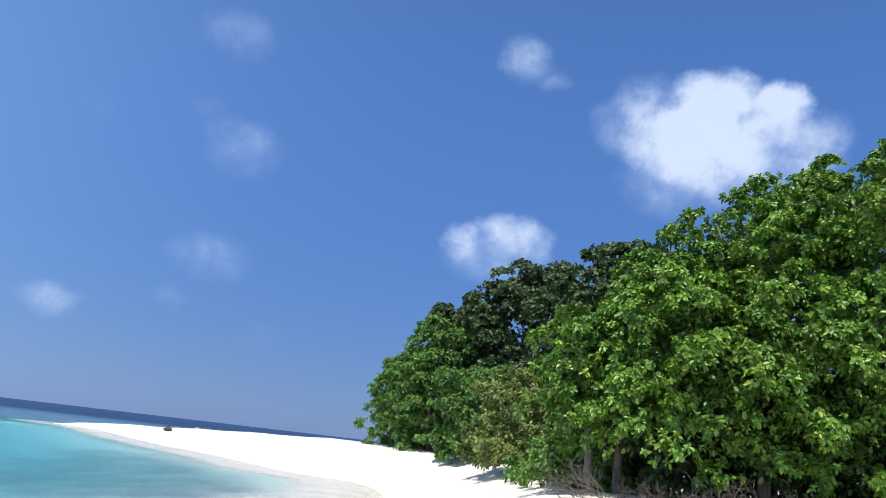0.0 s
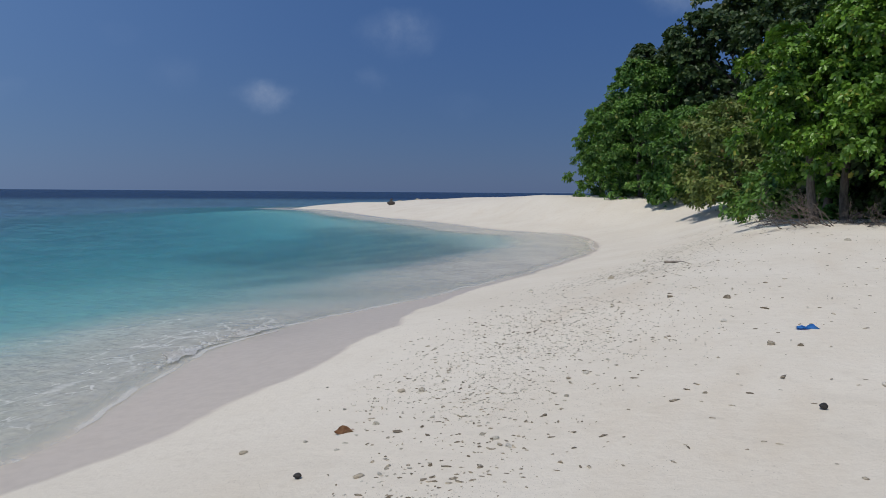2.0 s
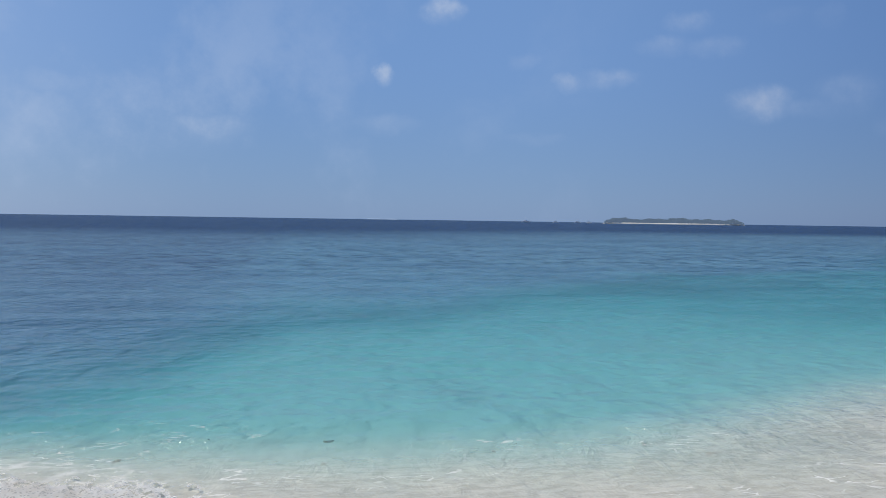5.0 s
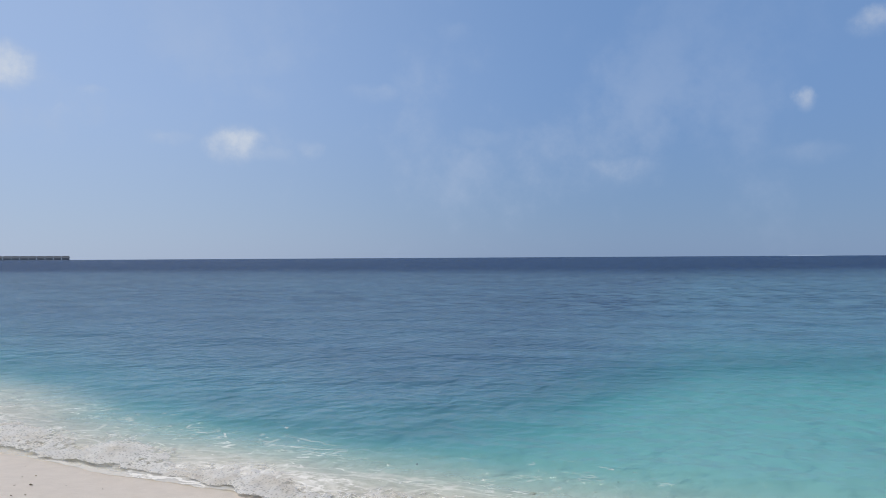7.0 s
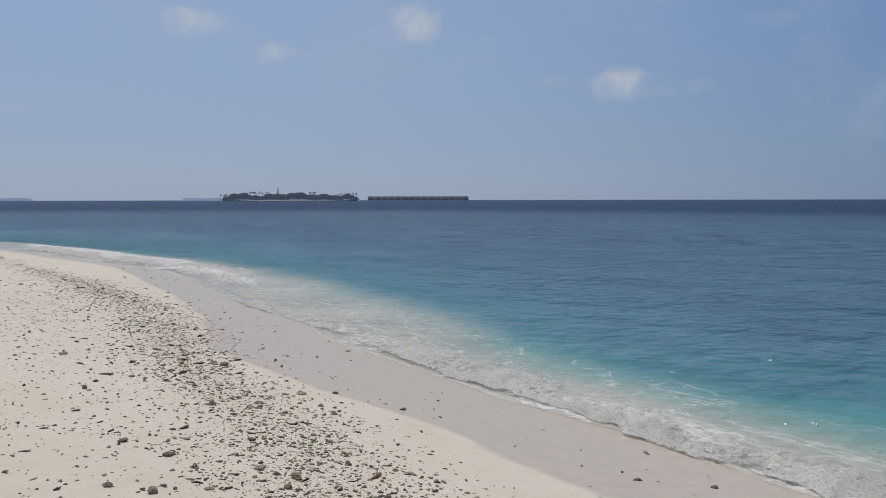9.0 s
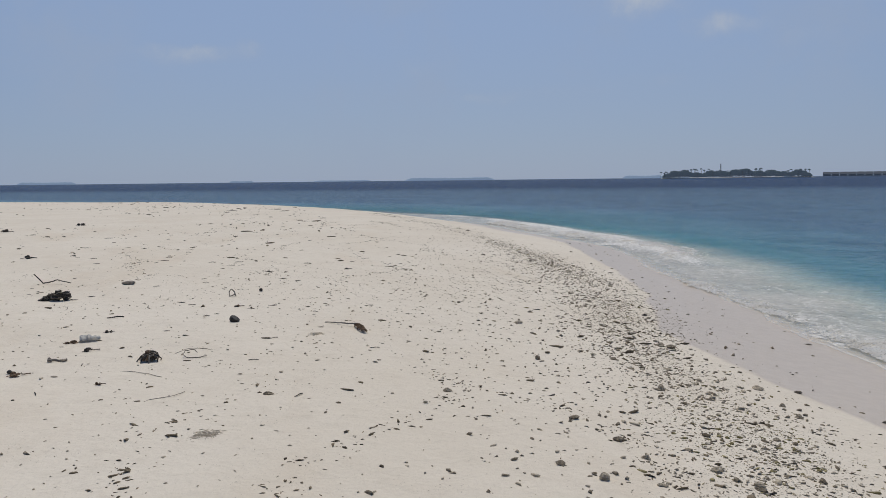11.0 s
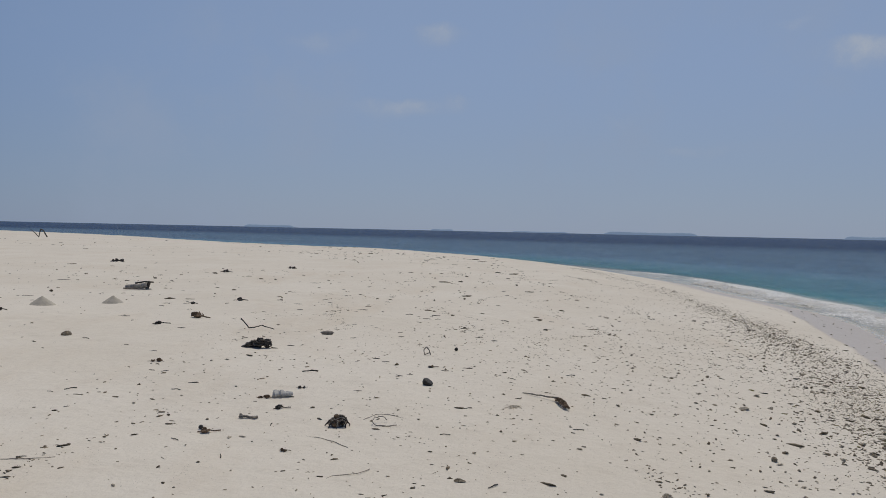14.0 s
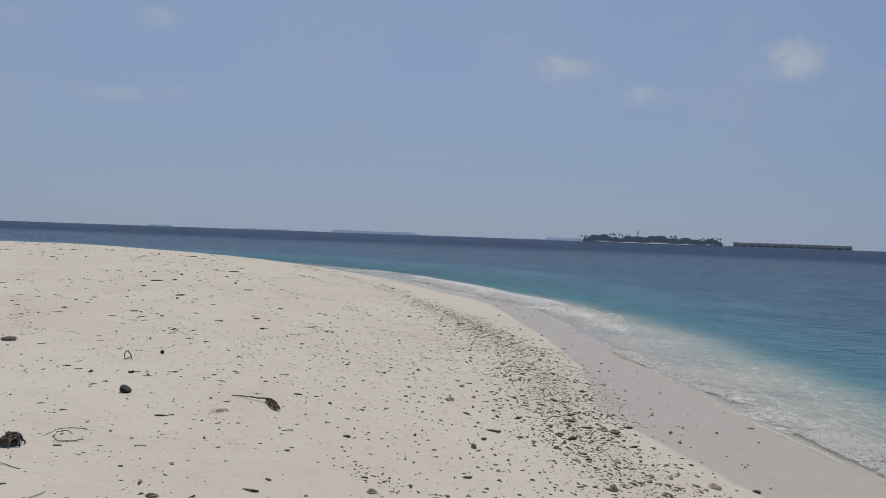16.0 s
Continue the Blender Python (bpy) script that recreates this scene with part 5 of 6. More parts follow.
def tangle(rng, n, size, r, wild=0.25):
    """Bent strands wound over a small mound of the given half sizes."""
    bm = bmesh.new()
    for k in range(n):
        turn, off = rng.uniform(0, 6.28), rng.uniform(-0.85, 0.85)
        c, d = math.cos(turn), math.sin(turn)
        high, last = rng.uniform(0.5, 1.1), None
        for i in range(7):
            t = -1 + i / 3 + rng.uniform(-0.12, 0.12)
            o = off + rng.uniform(-wild, wild)
            top = math.sqrt(max(0.0, 1 - min(1, t * t * 0.8 + o * o * 0.8)))
            q = Vector(((t * c - o * d) * size[0], (t * d + o * c) * size[1], r + size[2] * high * top * rng.uniform(0.75, 1.2)))
            if last is not None:
                limb(bm, last, q, r, r * 0.85, 4, 0, None, 1)
            last = q
    return bm


def lumps(rng, places, rough=0.5):
    """Uneven lumps run together: x, y, z, half width, half height."""
    bm = bmesh.new()
    for x, y, z, r, h in places:
        k = rng.uniform(0, 10, 3)
        for v in bmesh.ops.create_icosphere(bm, subdivisions=2, radius=1)["verts"]:
            n = v.co.normalized()
            f = 1 + rough * 0.5 * (math.sin(n.x * 4.1 + k[0]) + math.sin(n.y * 4.7 + k[1]) + math.sin(n.z * 5.3 + k[2])) + rng.uniform(-rough, rough) * 0.5
            v.co = Vector((x + n.x * r * f, y + n.y * r * 0.8 * f, max(z + n.z * h * f, -0.01)))
    return bm


def coils(rng, n, places, r):
    """Bent strands wound over the same lumps, with free ends."""
    bm = bmesh.new()
    for k in range(n):
        x, y, z, w, h = places[rng.randint(len(places))]
        a, e = rng.uniform(0, 6.28), rng.uniform(-0.2, 1.3)
        way, last = rng.choice([-1, 1]), None
        for i in range(6):
            a, e = a + way * rng.uniform(0.2, 0.75), min(max(e + rng.uniform(-0.45, 0.35), -0.3), 1.4)
            out = rng.uniform(1.0, 1.35)
            q = Vector((x + math.cos(a) * math.cos(e) * w * out, y + math.sin(a) * math.cos(e) * w * 0.85 * out, max(z + math.sin(e) * h * out, r * 0.6)))
            if last is not None:
                limb(bm, last, q, r * rng.uniform(0.7, 1.2), r * 0.8, 4, 0, None, 1)
            last = q
    return bm


def crushed_bottle(rng, long, r):
    """A dented thin bottle lying on its side, its mouth open."""
    bm = bmesh.new()
    k, rows = rng.uniform(0, 6, 4), []
    for i in range(13):
        u = i / 12
        w = r * (0.45 + 0.55 * min(1, u / 0.3)) * (1 - 0.12 * math.sin(u * 19 + k[0]))
        rows.append([bm.verts.new((long * (u - 0.5), math.cos(a) * w * 1.15 * (1 + 0.18 * math.sin(2 * a + 5 * u + k[1])),
                                   r * 0.75 + math.sin(a) * w * 0.75 * (1 - 0.45 * max(0, math.sin(a)) * max(0, math.sin(u * 7 + k[2]))) + rng.uniform(-0.004, 0.004))) for a in [j * math.pi / 9 for j in range(18)]])
    for p, q in zip(rows, rows[1:]):
        for j in range(18):
            bm.faces.new((p[j], p[(j + 1) % 18], q[(j + 1) % 18], q[j]))
    bm.faces.new(rows[-1])
    bmesh.ops.recalc_face_normals(bm, faces=bm.faces[:])
    bmesh.ops.solidify(bm, geom=bm.faces[:], thickness=0.0015)
    return bm


def half_nut(r):
    """A broken nut shell lying on its flat cut, with one pointed side."""
    bm = bmesh.new()
    bmesh.ops.create_icosphere(bm, subdivisions=3, radius=r)
    cut_way = Vector((-0.55, 0.25, 0.8)).normalized()
    for v in bm.verts:
        over = v.co.dot(cut_way) - r * 0.3
        if over > 0:
            v.co -= cut_way * over * 0.92
        v.co.z = max(v.co.z, -r * 0.62)
        v.co.x *= 1.1
    for f in bm.faces:
        f.smooth = True
    bmesh.ops.translate(bm, vec=(0, 0, r * 0.6), verts=bm.verts[:])
    return bm


def stick(rng, points, r0, r1, sides=6):
    """A crooked stick through a few points."""
    bm = bmesh.new()
    n = len(points) - 1
    for i in range(n):
        a, b = r0 + (r1 - r0) * i / n, r0 + (r1 - r0) * (i + 1) / n
        limb(bm, points[i], points[i + 1], a, b, sides, 0.004, rng, 3)
    return bm


def crumpled(rng, a, b, high, n=12):
    """A thin crumpled sheet with thickness."""
    bm = bmesh.new()
    grid = [[None] * (n + 1) for _ in range(n + 1)]
    k = rng.uniform(0, 6, 4)
    for i in range(n + 1):
        for j in range(n + 1):
            u, v = i / n * 2 - 1, j / n * 2 - 1
            edge = 1 - 0.25 * abs(math.sin(3 * u + k[0]) * math.cos(2.3 * v + k[1]))
            z = high * (0.5 + 0.5 * math.sin(u * 4.1 + k[2] + 2 * v)) * (1 - 0.75 * max(abs(u), abs(v)) ** 3) * rng.uniform(0.75, 1.1) + 0.008
            grid[i][j] = bm.verts.new((u * a * edge, v * b * edge + 0.12 * a * math.sin(u * 3), z))
    for i in range(n):
        for j in range(n):
            bm.faces.new((grid[i][j], grid[i + 1][j], grid[i + 1][j + 1], grid[i][j + 1])).smooth = True
    bmesh.ops.solidify(bm, geom=bm.faces[:], thickness=0.002)
    return bm


def plastic_material(name, color, clear):
    m = Nodes(name)
    p = m.coord()
    b = m.bump(m.noise(p, 40, 4), 0.5, 0.01)
    solid = m.principled(m.mix(m.ramp(m.noise(p, 12, 3), 0.3, 0.7), color, tuple(c * 0.75 for c in color)), 0.45, b)
    return m.done(m.blend(clear, solid, m.shader("ShaderNodeBsdfTransparent", Color=(0.93, 0.94, 0.94))))


BLUE_PLASTIC = plastic_material("blue plastic film", (0.05, 0.29, 0.78), 0.05)
CLEAR_PLASTIC = plastic_material("cloudy clear plastic", (0.74, 0.72, 0.68), 0.45)
DRY_LEAF = plain_material("dry brown leaf", (0.30, 0.14, 0.06), (0.42, 0.24, 0.12), 18, 0.7, 0.5)
NUT = plain_material("black nut shell", (0.018, 0.016, 0.015), (0.055, 0.048, 0.042), 30, 0.6, 0.6)
STRAW = plain_material("dry straw", (0.5, 0.43, 0.33), (0.68, 0.6, 0.48), 15, 0.9)
trng = np.random.RandomState(404)


def single(name, data, mat, x, y, turn, label, category, group="", sink=0.01, scale=0.62):
    return tagged(lay(part(name, data, mat), x, y, turn, sink, scale), label, category, group)


# south of the standing place
nut = lay(thing("coconut_shell", pose(0, 0, 0), "blackened broken coconut shell tipped on the sand", "coconut"), -0.6, -9.13, 0, 0, 0.72)
part("shell", half_nut(0.068), NUT, nut)
husk = lay(thing("coconut_husk", pose(0, 0, 0), "fibrous brown coconut husk split on the sand", "coconut"), 0.08, -7.42, 0, 0.004, 0.78)
heart = [(0, 0, 0.05, 0.06, 0.055), (0.03, 0.03, 0.04, 0.045, 0.04), (-0.035, -0.02, 0.055, 0.045, 0.04)]
part("husk", lumps(trng, heart, 0.4), BROWN, husk)
part("fibres", coils(trng, 26, heart, 0.006), GREY_WOOD, husk, "grey loose fibres")
part("fibres", coils(trng, 20, heart, 0.007), DARK_WOOD, husk, "blackened loose fibres")
for k in range(7):
    a = -0.6 + k * 0.75
    c, d = math.cos(a), math.sin(a)
    part("loose_strip", stick(trng, [(0.04 * c, 0.04 * d, 0.07), (0.085 * c, 0.085 * d, 0.065), (0.115 * c, 0.11 * d, 0.03), (0.12 * c + 0.01, 0.125 * d, 0.006)], 0.010, 0.005, 5), GREY_WOOD if k % 3 == 0 else DARK_WOOD, husk)
rope = lay(thing("rope_tangle", pose(0, 0, 0), "dark tangle of old rope and weed on sand", "tangle"), 1.5, -11.05, -8, 0.004, 0.85)
bundle = [(-0.15, 0, 0.07, 0.06, 0.06), (-0.06, 0.03, 0.075, 0.08, 0.065), (0.03, -0.02, 0.05, 0.07, 0.05), (0.11, 0.01, 0.035, 0.05, 0.035), (0.18, 0.02, 0.012, 0.03, 0.02)]
part("core", lumps(trng, bundle, 0.45), DARK_WOOD, rope)
part("strands", coils(trng, 34, bundle, 0.010), DARK_WOOD, rope)
part("strands", coils(trng, 26, bundle, 0.008), GREY_WOOD, rope, "greyed outer strands")
part("loose_end", stick(trng, [(-0.19, 0, 0.03), (-0.25, 0.02, 0.012), (-0.31, 0.0, 0.01)], 0.008, 0.005, 5), DARK_WOOD, rope)
single("forked_twig", stick(trng, [(0.2, 0.0, 0.16), (0.09, 0, 0.03), (-0.02, 0.03, 0.05), (-0.09, 0.0, 0.07), (-0.27, 0.02, 0.02)], 0.009, 0.006), DARK_WOOD, 1.86, -12.6, 0, "bent forked twig lying on white sand", "twig", "", 0.01, 1.0)
log = lay(thing("driftwood_log", pose(0, 0, 0), "pale driftwood log with dark broken branch stubs", "driftwood"), 5.9, -19.2, -6, 0, 0.85)
part("log", stick(trng, [(0.34, 0, 0.06), (0.12, 0.02, 0.075), (-0.1, 0, 0.1), (-0.26, 0.02, 0.13)], 0.055, 0.075, 9), PALE_WOOD, log)
part("stub", stick(trng, [(-0.22, 0.0, 0.02), (-0.27, 0.03, 0.12), (-0.31, 0.03, 0.22)], 0.05, 0.04, 7), DARK_WOOD, log, "dark rotten end")
part("stub", stick(trng, [(0.16, -0.14, 0.15), (-0.1, -0.12, 0.2), (-0.36, -0.1, 0.19)], 0.022, 0.018, 6), DARK_WOOD, log, "dark thin branch")
part("stub", stick(trng, [(0.36, 0.12, 0.03), (0.0, 0.16, 0.035), (-0.4, 0.13, 0.03)], 0.018, 0.012, 6), GREY_WOOD, log)
part("stub", stick(trng, [(0.38, -0.2, 0.02), (0.28, -0.2, 0.09)], 0.05, 0.04, 7), GREY_WOOD, log)
lay_stick = lay(thing("long_stick", pose(0, 0, 0), "long thin stick with a frayed brown end", "stick"), -1.7, -8.8, 0, 0, 0.85)
part("stem", stick(trng, [(0.21, -0.24, 0.02), (0.1, -0.13, 0.03), (0.0, -0.06, 0.028), (-0.14, 0.07, 0.035)], 0.006, 0.010), GREY_WOOD, lay_stick)
part("frayed_end", tangle(trng, 26, (0.19, 0.035, 0.045), 0.005, 0.35), BROWN, lay_stick, "frayed brown fibres").matrix_local = pose(-0.16, 0.24, 0, 0, 0, 97)
single("twig_loop", stick(trng, [(-0.08, 0, 0.01), (-0.05, 0.02, 0.11), (0.0, 0, 0.17), (0.05, 0.01, 0.12), (0.04, 0, 0.02), (-0.07, 0, 0.06)], 0.011, 0.008), GREY_WOOD, -0.57, -10.85, 10, "curled twig standing up from the sand", "twig")
single("clear_plastic", crushed_bottle(trng, 0.175, 0.042), CLEAR_PLASTIC, 0.68, -8.36, 8, "crumpled clear plastic bottle half buried in sand", "plastic litter", "", 0.006, 1.0)
bone = lay(thing("driftwood_piece", pose(0, 0, 0), "pale bone-shaped driftwood piece on sand", "driftwood"), 0.81, -7.58, 8, 0.003, 0.72)
part("shaft", stick(trng, [(0.07, -0.02, 0.03), (0.0, 0, 0.022), (-0.07, 0.02, 0.018)], 0.015, 0.012, 7), GREY_WOOD, bone)
part("knob", lumps(trng, [(0.075, -0.035, 0.03, 0.026, 0.02), (0.072, 0.0, 0.025, 0.024, 0.018)], 0.3), GREY_WOOD, bone)
part("knob", lumps(trng, [(-0.07, 0.03, 0.02, 0.03, 0.018), (-0.09, 0.0, 0.018, 0.022, 0.016)], 0.3), GREY_WOOD, bone)
single("dry_vine", stick(trng, [(-0.1, 0, 0.012), (-0.02, 0.01, 0.006), (0.06, 0, 0.01), (0.088, -0.04, 0.03), (0.07, -0.11, 0.05), (0.0, -0.14, 0.045), (-0.03, -0.13, 0.02)], 0.0045, 0.003, 5), GREY_WOOD, -0.27, -7.46, 5, "thin dry vine curled in a hoop on sand", "vine", "", 0.0, 1.0)
for x, y, sx, turn, mat, label in (
        (0.83, -8.29, 0.13, 10, BROWN, "small dark clump of dry weed"), (0.61, -7.93, 0.14, 15, DARK_WOOD, "small dark clump of dry weed"), (0.99, -7.12, 0.16, 20, BROWN, "curled brown dry weed on sand"),
        (0.35, -6.67, 0.09, -25, BROWN, "small dark clump of dry weed"), (0.57, -8.71, 0.10, 0, DARK_WOOD, "small dark clump of dry weed"), (-0.65, -10.06, 0.12, 10, BROWN, "curled brown dry weed on sand"),
        (3.06, -16.76, 0.26, 12, DARK_WOOD, "dark clump of dry weed and wood"), (3.8, -16.04, 0.24, 0, DARK_WOOD, "dark clump of dry weed and wood"), (3.01, -13.86, 0.34, -15, BROWN, "curled brown dry weed on sand"),
        (3.32, -13.01, 0.24, 20, DARK_WOOD, "dark clump of dry weed and wood"), (2.34, -9.91, 0.15, 0, BROWN, "curled brown dry weed on sand"), (-2.44, -13.85, 0.13, 15, DARK_WOOD, "dark clump of dry weed and wood"),
        (5.9, -12.7, 0.3, 5, DARK_WOOD, "wide dark heap of sticks and weed"), (6.4, -14.4, 0.24, -10, DARK_WOOD, "wide dark heap of sticks and weed"),
        (3.7, -9.25, 0.13, 70, BROWN, "curled brown dry weed on sand"), (-6.1, -10.5, 0.14, 20, DARK_WOOD, "dark weed scrap on wet sand"),
        (5.7, -26.0, 0.35, 8, DARK_WOOD, "wide dark heap of sticks and weed"), (4.25, -29.2, 0.3, 0, DARK_WOOD, "dark heap of weed on the sandy flat"),
        (11.3, -31.8, 0.5, 0, DARK_WOOD, "dark heap of weed on the sandy flat")):
    clump = lay(thing("weed_clump", pose(0, 0, 0), label, "seaweed", "weed clumps"), x, y, turn, 0.003, 1.0)
    heaped = [(sx * trng.uniform(-0.3, 0.3), sx * trng.uniform(-0.15, 0.15), sx * trng.uniform(0.04, 0.14), sx * trng.uniform(0.09, 0.17), sx * trng.uniform(0.07, 0.14)) for k in range(3)]
    part("clod", lumps(trng, heaped, 0.5), mat, clump)
    part("strands", coils(trng, 7, heaped, sx * 0.022), GREY_WOOD if trng.uniform() < 0.4 else mat, clump)
    part("stalk", stick(trng, [(-sx * 0.55, sx * trng.uniform(-0.1, 0.1), 0.012), (-sx * 0.1, 0, sx * 0.1), (sx * 0.5, sx * trng.uniform(-0.15, 0.15), sx * 0.05)], sx * 0.03, sx * 0.02, 5), mat, clump)
for x, y, r in ((-0.94, -11.28, 0.045), (1.07, -7.2, 0.032), (4.67, -10.1, 0.06), (0.53, 6.42, 0.05), (-2.62, 4.42, 0.04)):
    single("black_nut", blob(trng, (r, r * 0.85, r * 0.8), 0.12, 3), NUT, x, y, trng.uniform(0, 360), "small black round seed pod on sand", "seed pod", "seed pods", -r * 0.5)
for x, y, l, turn in ((-0.78, -9.9, 0.13, -5), (0.0, -10.4, 0.12, 4), (1.12, -11.25, 0.14, 0), (0.42, -12.05, 0.16, 25), (-4.39, -10.3, 0.20, -10), (-1.03, -10.1, 0.17, 5), (0.2, -10.2, 0.1, 60),
                      (0.62, -15.65, 0.3, 8), (-0.3, -9.5, 0.16, -40), (0.05, -8.7, 0.12, 0), (2.6, -10.6, 0.14, 3), (2.2, -9.4, 0.12, -20), (1.6, -8.8, 0.15, 10), (2.9, -12.6, 0.2, -8),
                      (4.2, -13.9, 0.3, 5), (1.9, -16.4, 0.22, 0), (-1.5, -12.4, 0.16, -30), (-3.4, -4.2, 0.16, 12), (-2.9, -6.1, 0.14, 30), (8.6, -21.5, 0.5, 3), (2.4, -22.0, 0.35, -5), (7.2, -16.9, 0.35, 0)):
    single("short_stick", stick(trng, [(-l / 2, 0, 0.012), (-l * 0.1, 0.015, 0.02), (l / 2, -0.01, 0.012)], 0.010 + 0.015 * l, 0.007 + 0.015 * l), DARK_WOOD if trng.uniform() < 0.65 else GREY_WOOD,
           x, y, turn, "short dark stick lying on white sand", "stick", "short sticks")
for x, y, l, turn in ((0.13, -7.0, 0.5, -35), (-0.25, -7.75, 0.35, 10), (-0.1, -6.2, 0.4, 60), (1.3, -10.3, 0.35, 100), (2.0, -6.3, 0.5, 20)):
    c = trng.uniform(-0.08, 0.08, 4)
    single("grass_stalk", stick(trng, [(-l / 2, c[0], 0.008), (-l / 6, c[1], 0.014), (l / 6, c[2], 0.014), (l / 2, c[3], 0.008)], 0.0026, 0.002, 5), GREY_WOOD, x, y, turn, "thin curved dry grass stalk on sand", "grass stalk", "grass stalks", 0.01, 1.0)
for x, y, n in ((-1.31, -8.4, 26), (-0.37, -5.35, 40)):
    single("straw_patch", strands(trng, n * 3, 0.15, 0.018, 0.0024, 1.3), STRAW, x, y, 15, "flat patch of dry straw on sand", "straw")
single("grey_pod", blob(trng, (0.14, 0.06, 0.05), 0.18, 3), GREY_WOOD, 0.81, -12.3, 5, "grey weathered seed pod on sand", "seed pod", "", -0.02)


def sand_mound(r, h, rng):
    bm = bmesh.new()
    rows = []
    for i in range(7):
        t = i / 6
        rr = r * (1 - t) ** 0.85
        rows.append([bm.verts.new((math.cos(a) * rr * rng.uniform(0.93, 1.07), math.sin(a) * rr * rng.uniform(0.93, 1.07), h * t + rng.uniform(-0.006, 0.006) - 0.02)) for a in [k * math.pi / 10 for k in range(20)]])
    for p, q in zip(rows, rows[1:]):
        for k in range(20):
            bm.faces.new((p[k], p[(k + 1) % 20], q[(k + 1) % 20], q[k])).smooth = True
    bm.faces.new(rows[-1])
    return bm


HEAP = plain_material("damp dug sand", (0.50, 0.45, 0.37), (0.62, 0.56, 0.46), 14, 0.95, 0.8)
for x, y, r, h in ((6.2, -15.4, 0.24, 0.17), (5.2, -16.0, 0.21, 0.15), (7.5, -15.2, 0.2, 0.07)):
    single("sand_mound", sand_mound(r, h, trng), HEAP, x, y, 0, "small cone of sand dug up by crabs", "sand heap", "crab heaps", 0.0, 1.0)
bent = single("bent_branch", stick(trng, [(-0.5, 0, 0), (-0.2, 0, 0.6), (0.05, 0, 0.75), (0.2, 0, 0.0), (0.5, 0, 0.35), (0.9, 0, 0.7)], 0.06, 0.03), DARK_WOOD, 36.5, -78, 25, "bent dark branch standing up from the sand", "branch", "", 0.01, 1.0)

# north of it
single("bleached_stick", stick(trng, [(-0.3, -0.05, 0.02), (-0.27, -0.01, 0.035), (0.0, 0.0, 0.03), (0.26, 0.03, 0.04), (0.31, 0.06, 0.05)], 0.035, 0.026, 7), GREY_WOOD, -1.75, 17.9, 12, "pale knobbed driftwood stick on white sand", "driftwood", "", 0.01, 0.8)
single("blue_plastic", crumpled(trng, 0.15, 0.07, 0.07), BLUE_PLASTIC, 0.52, 9.25, 8, "crumpled bright blue plastic film on sand", "plastic litter", "", 0.01, 0.8)
single("dry_leaf", crumpled(trng, 0.10, 0.06, 0.07, 8), DRY_LEAF, -2.88, 5.5, 30, "curled orange-brown dry leaf on rubble", "leaf", "", 0.01, 0.85)
single("red_stick", stick(trng, [(-0.13, 0, 0.02), (0, 0.015, 0.03), (0.13, 0, 0.02)], 0.022, 0.018), DRY_LEAF, -3.85, -4.05, 20, "short reddish-brown stick on sand", "stick")
for x, y, s in ((0.17, 8.42, 0.075), (-1.38, 7.27, 0.06), (-1.5, 7.1, 0.05), (-2.76, 6.72, 0.06), (-2.97, 6.72, 0.065), (-3.45, 4.98, 0.06), (0.43, 8.4, 0.05), (1.02, 7.15, 0.07), (-2.7, 15.6, 0.12), (-0.33, 9.6, 0.08),
                (-2.9, 21.2, 0.11), (-4.1, 14.9, 0.09), (-0.37, 11.0, 0.08), (-1.1, 11.2, 0.07), (-2.42, 5.48, 0.05), (-2.71, 5.7, 0.05), (-5.1, -6.65, 0.085), (-5.13, -8.4, 0.085), (-2.93, -5.05, 0.06),
                (-2.82, -5.5, 0.06), (-2.54, -4.43, 0.065), (-2.37, -4.66, 0.05), (-4.82, -5.75, 0.06), (-4.92, -6.08, 0.05), (-3.42, -4.3, 0.06), (-4.0, -6.4, 0.075), (-5.2, -8.3, 0.10), (-0.82, -6.2, 0.05),
                (-2.12, -6.2, 0.05), (4.1, -11.7, 0.11), (5.6, -12.0, 0.08), (-3.3, -7.4, 0.06), (-3.8, -9.3, 0.07), (2.1, 13.5, 0.09), (3.4, 16.2, 0.09), (1.6, 19.0, 0.1), (4.8, 18.8, 0.1)):
    single("coral_stone", blob(trng, (s, s * trng.uniform(0.6, 0.9), s * trng.uniform(0.4, 0.65)), 0.3, 2), CORAL if y < 0 or trng.uniform() < 0.5 else CORAL_PALE, x, y, trng.uniform(0, 360),
           "rough grey coral stone on the sand", "stone", "coral stones", -s * 0.12)
def strewn(made, places, group):
    """Copies of a few templates at many places: x, y, size, turn."""
    for k, (x, y, size, turn) in enumerate(places):
        ob = copy_thing(made[k % len(made)], Matrix.Identity(4))
        ob.matrix_world = pose(x, y, floor_at(x, y), 0, 0, turn) @ Matrix.Scale(size, 4)
        tagged(ob, group=group)


def templates(n, mesh, mat, x, y, label, category, group, size):
    return [single("coral_stone" if category == "stone" else "twig", mesh(), mat, x(), y(), trng.uniform(0, 360), label, category, group, 0.0, size) for k in range(n)]


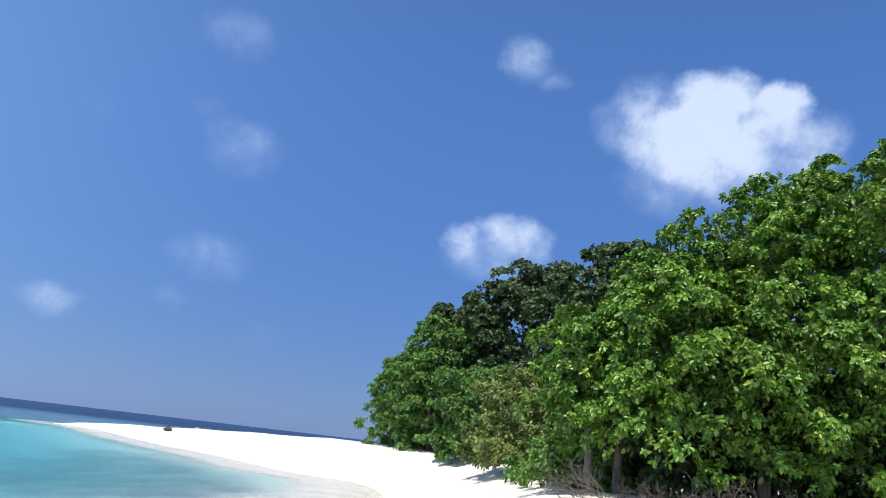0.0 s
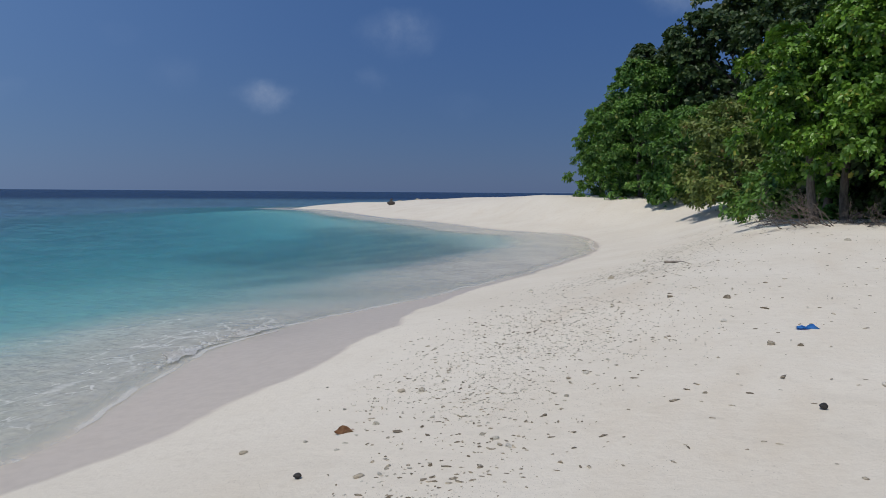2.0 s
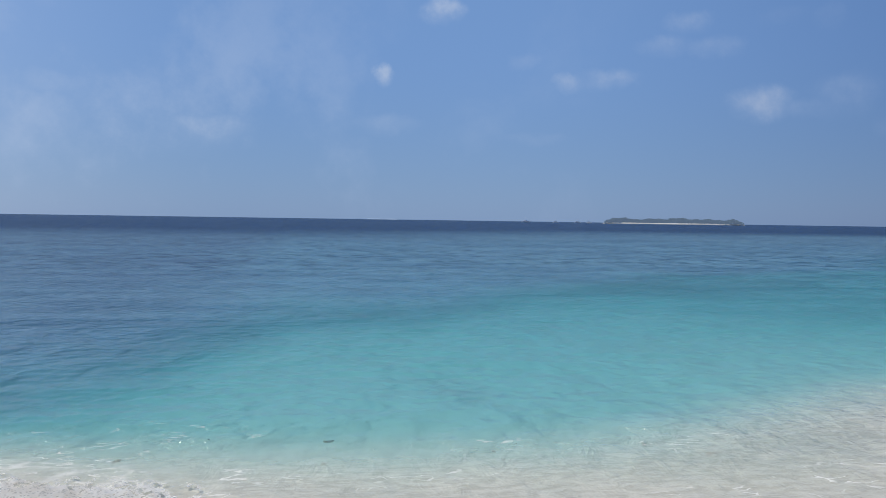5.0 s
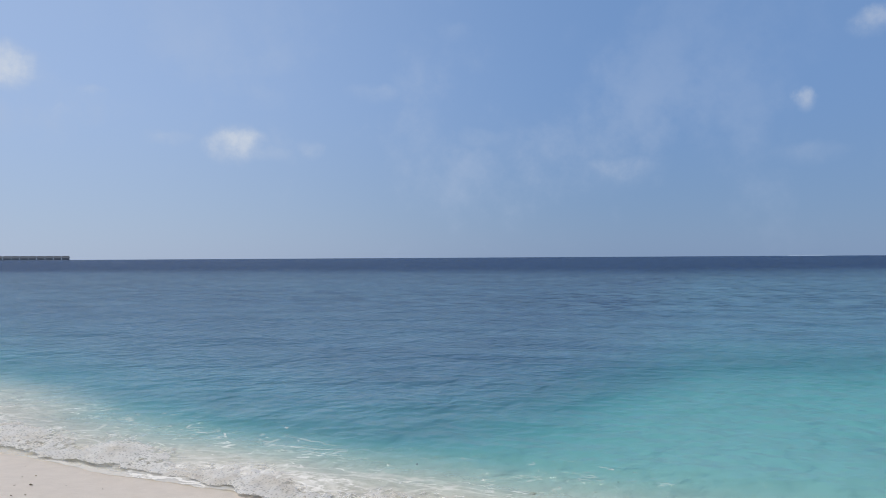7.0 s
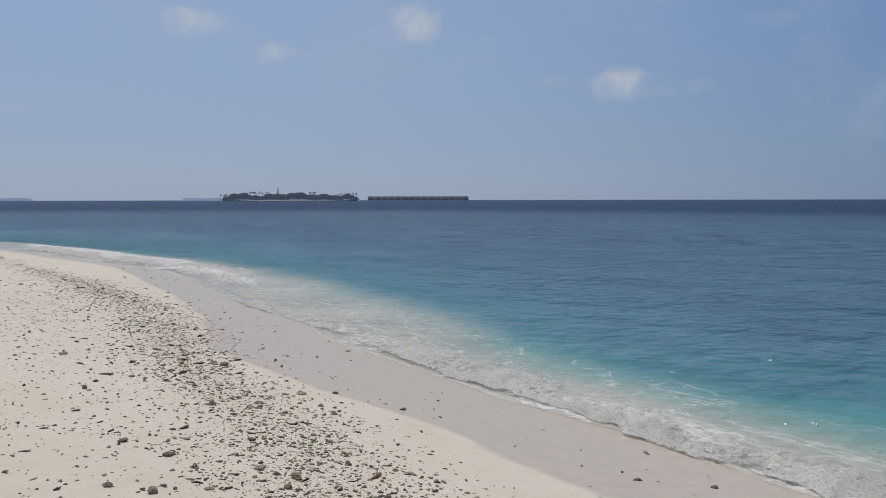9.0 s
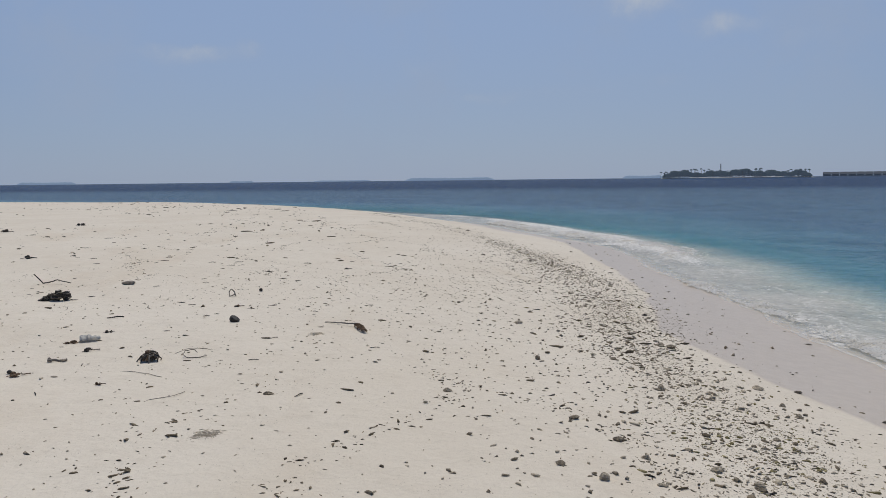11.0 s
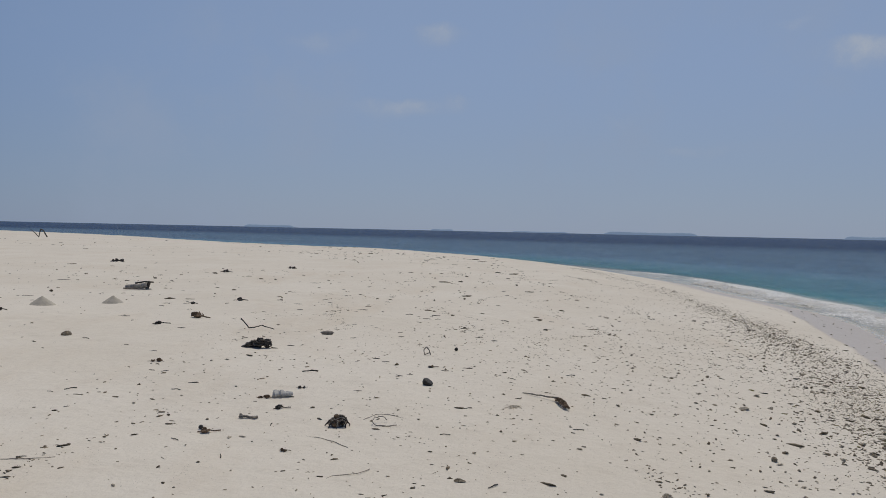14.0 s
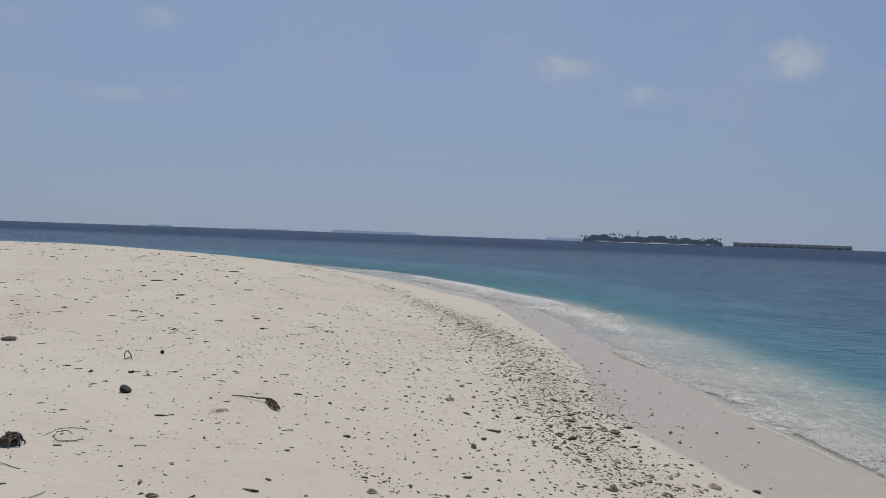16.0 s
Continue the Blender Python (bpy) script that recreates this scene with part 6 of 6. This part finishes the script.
south = templates(8, lambda: blob(trng, (1, trng.uniform(0.6, 0.9), trng.uniform(0.4, 0.7)), 0.45, 2), CORAL, lambda: trng.uniform(-4.4, -3.6), lambda: trng.uniform(-6.5, -4.5),
                  "rough grey coral stone in the tide line rubble", "stone", "tide line stones", 0.022)
y = -3.0 - 11 * trng.uniform(0, 1, 120) ** 1.4
strewn(south, zip(wrack_line(y) + trng.normal(0.1, 0.75, 120), y, np.clip(0.02 * np.exp(trng.normal(0, 0.4, 120)), 0.011, 0.042), trng.uniform(0, 360, 120)), "tide line stones")
north = templates(6, lambda: blob(trng, (1, trng.uniform(0.6, 0.9), trng.uniform(0.4, 0.7)), 0.45, 2), CORAL_PALE, lambda: trng.uniform(-3.2, -1.5), lambda: trng.uniform(5, 9),
                  "bleached coral lump on white sand", "stone", "bleached coral lumps", 0.022)
y = 4.5 + 12 * trng.uniform(0, 1, 90) ** 1.3
strewn(north, zip(-1.9 - 0.03 * y + trng.normal(0, 1.0, 90) * np.interp(y, [4, 8], [0.5, 1.0]), y, np.clip(0.017 * np.exp(trng.normal(0, 0.35, 90)), 0.011, 0.03), trng.uniform(0, 360, 90)), "bleached coral lumps")
bent_stick = lambda: stick(trng, [(-0.5, trng.uniform(-0.1, 0.1), 0.05), (-0.1, trng.uniform(-0.1, 0.1), 0.1), (0.2, trng.uniform(-0.1, 0.1), 0.07), (0.5, trng.uniform(-0.15, 0.15), 0.05)], 0.045, 0.03)
twigs = templates(6, bent_stick, DARK_WOOD, lambda: trng.uniform(-2, 3), lambda: trng.uniform(-12, -7), "short dark twig on white sand", "twig", "twigs", 0.08)
y = -5.5 - 16 * trng.uniform(0, 1, 80) ** 1.2
strewn(twigs, zip(-2.5 + 10 * trng.uniform(0, 1, 80) ** 1.1, y, np.clip(0.075 * np.exp(trng.normal(0, 0.4, 80)), 0.04, 0.17), trng.normal(0, 30, 80)), "twigs")
rock = lay(thing("beach_rock", pose(0, 0, 0), "dark rock with a driftwood stump on the far spit", "rock"), -40.2, 82.8, 0, 0, 0.85)
part("rock", blob(trng, (0.5, 0.4, 0.36), 0.25, 3), DARK_WOOD, rock).location = (0, 0, 0.2)
part("stump", stick(trng, [(-0.1, 0, 0.2), (0.0, 0, 0.6), (0.1, 0, 0.85)], 0.2, 0.12, 7), DARK_WOOD, rock)
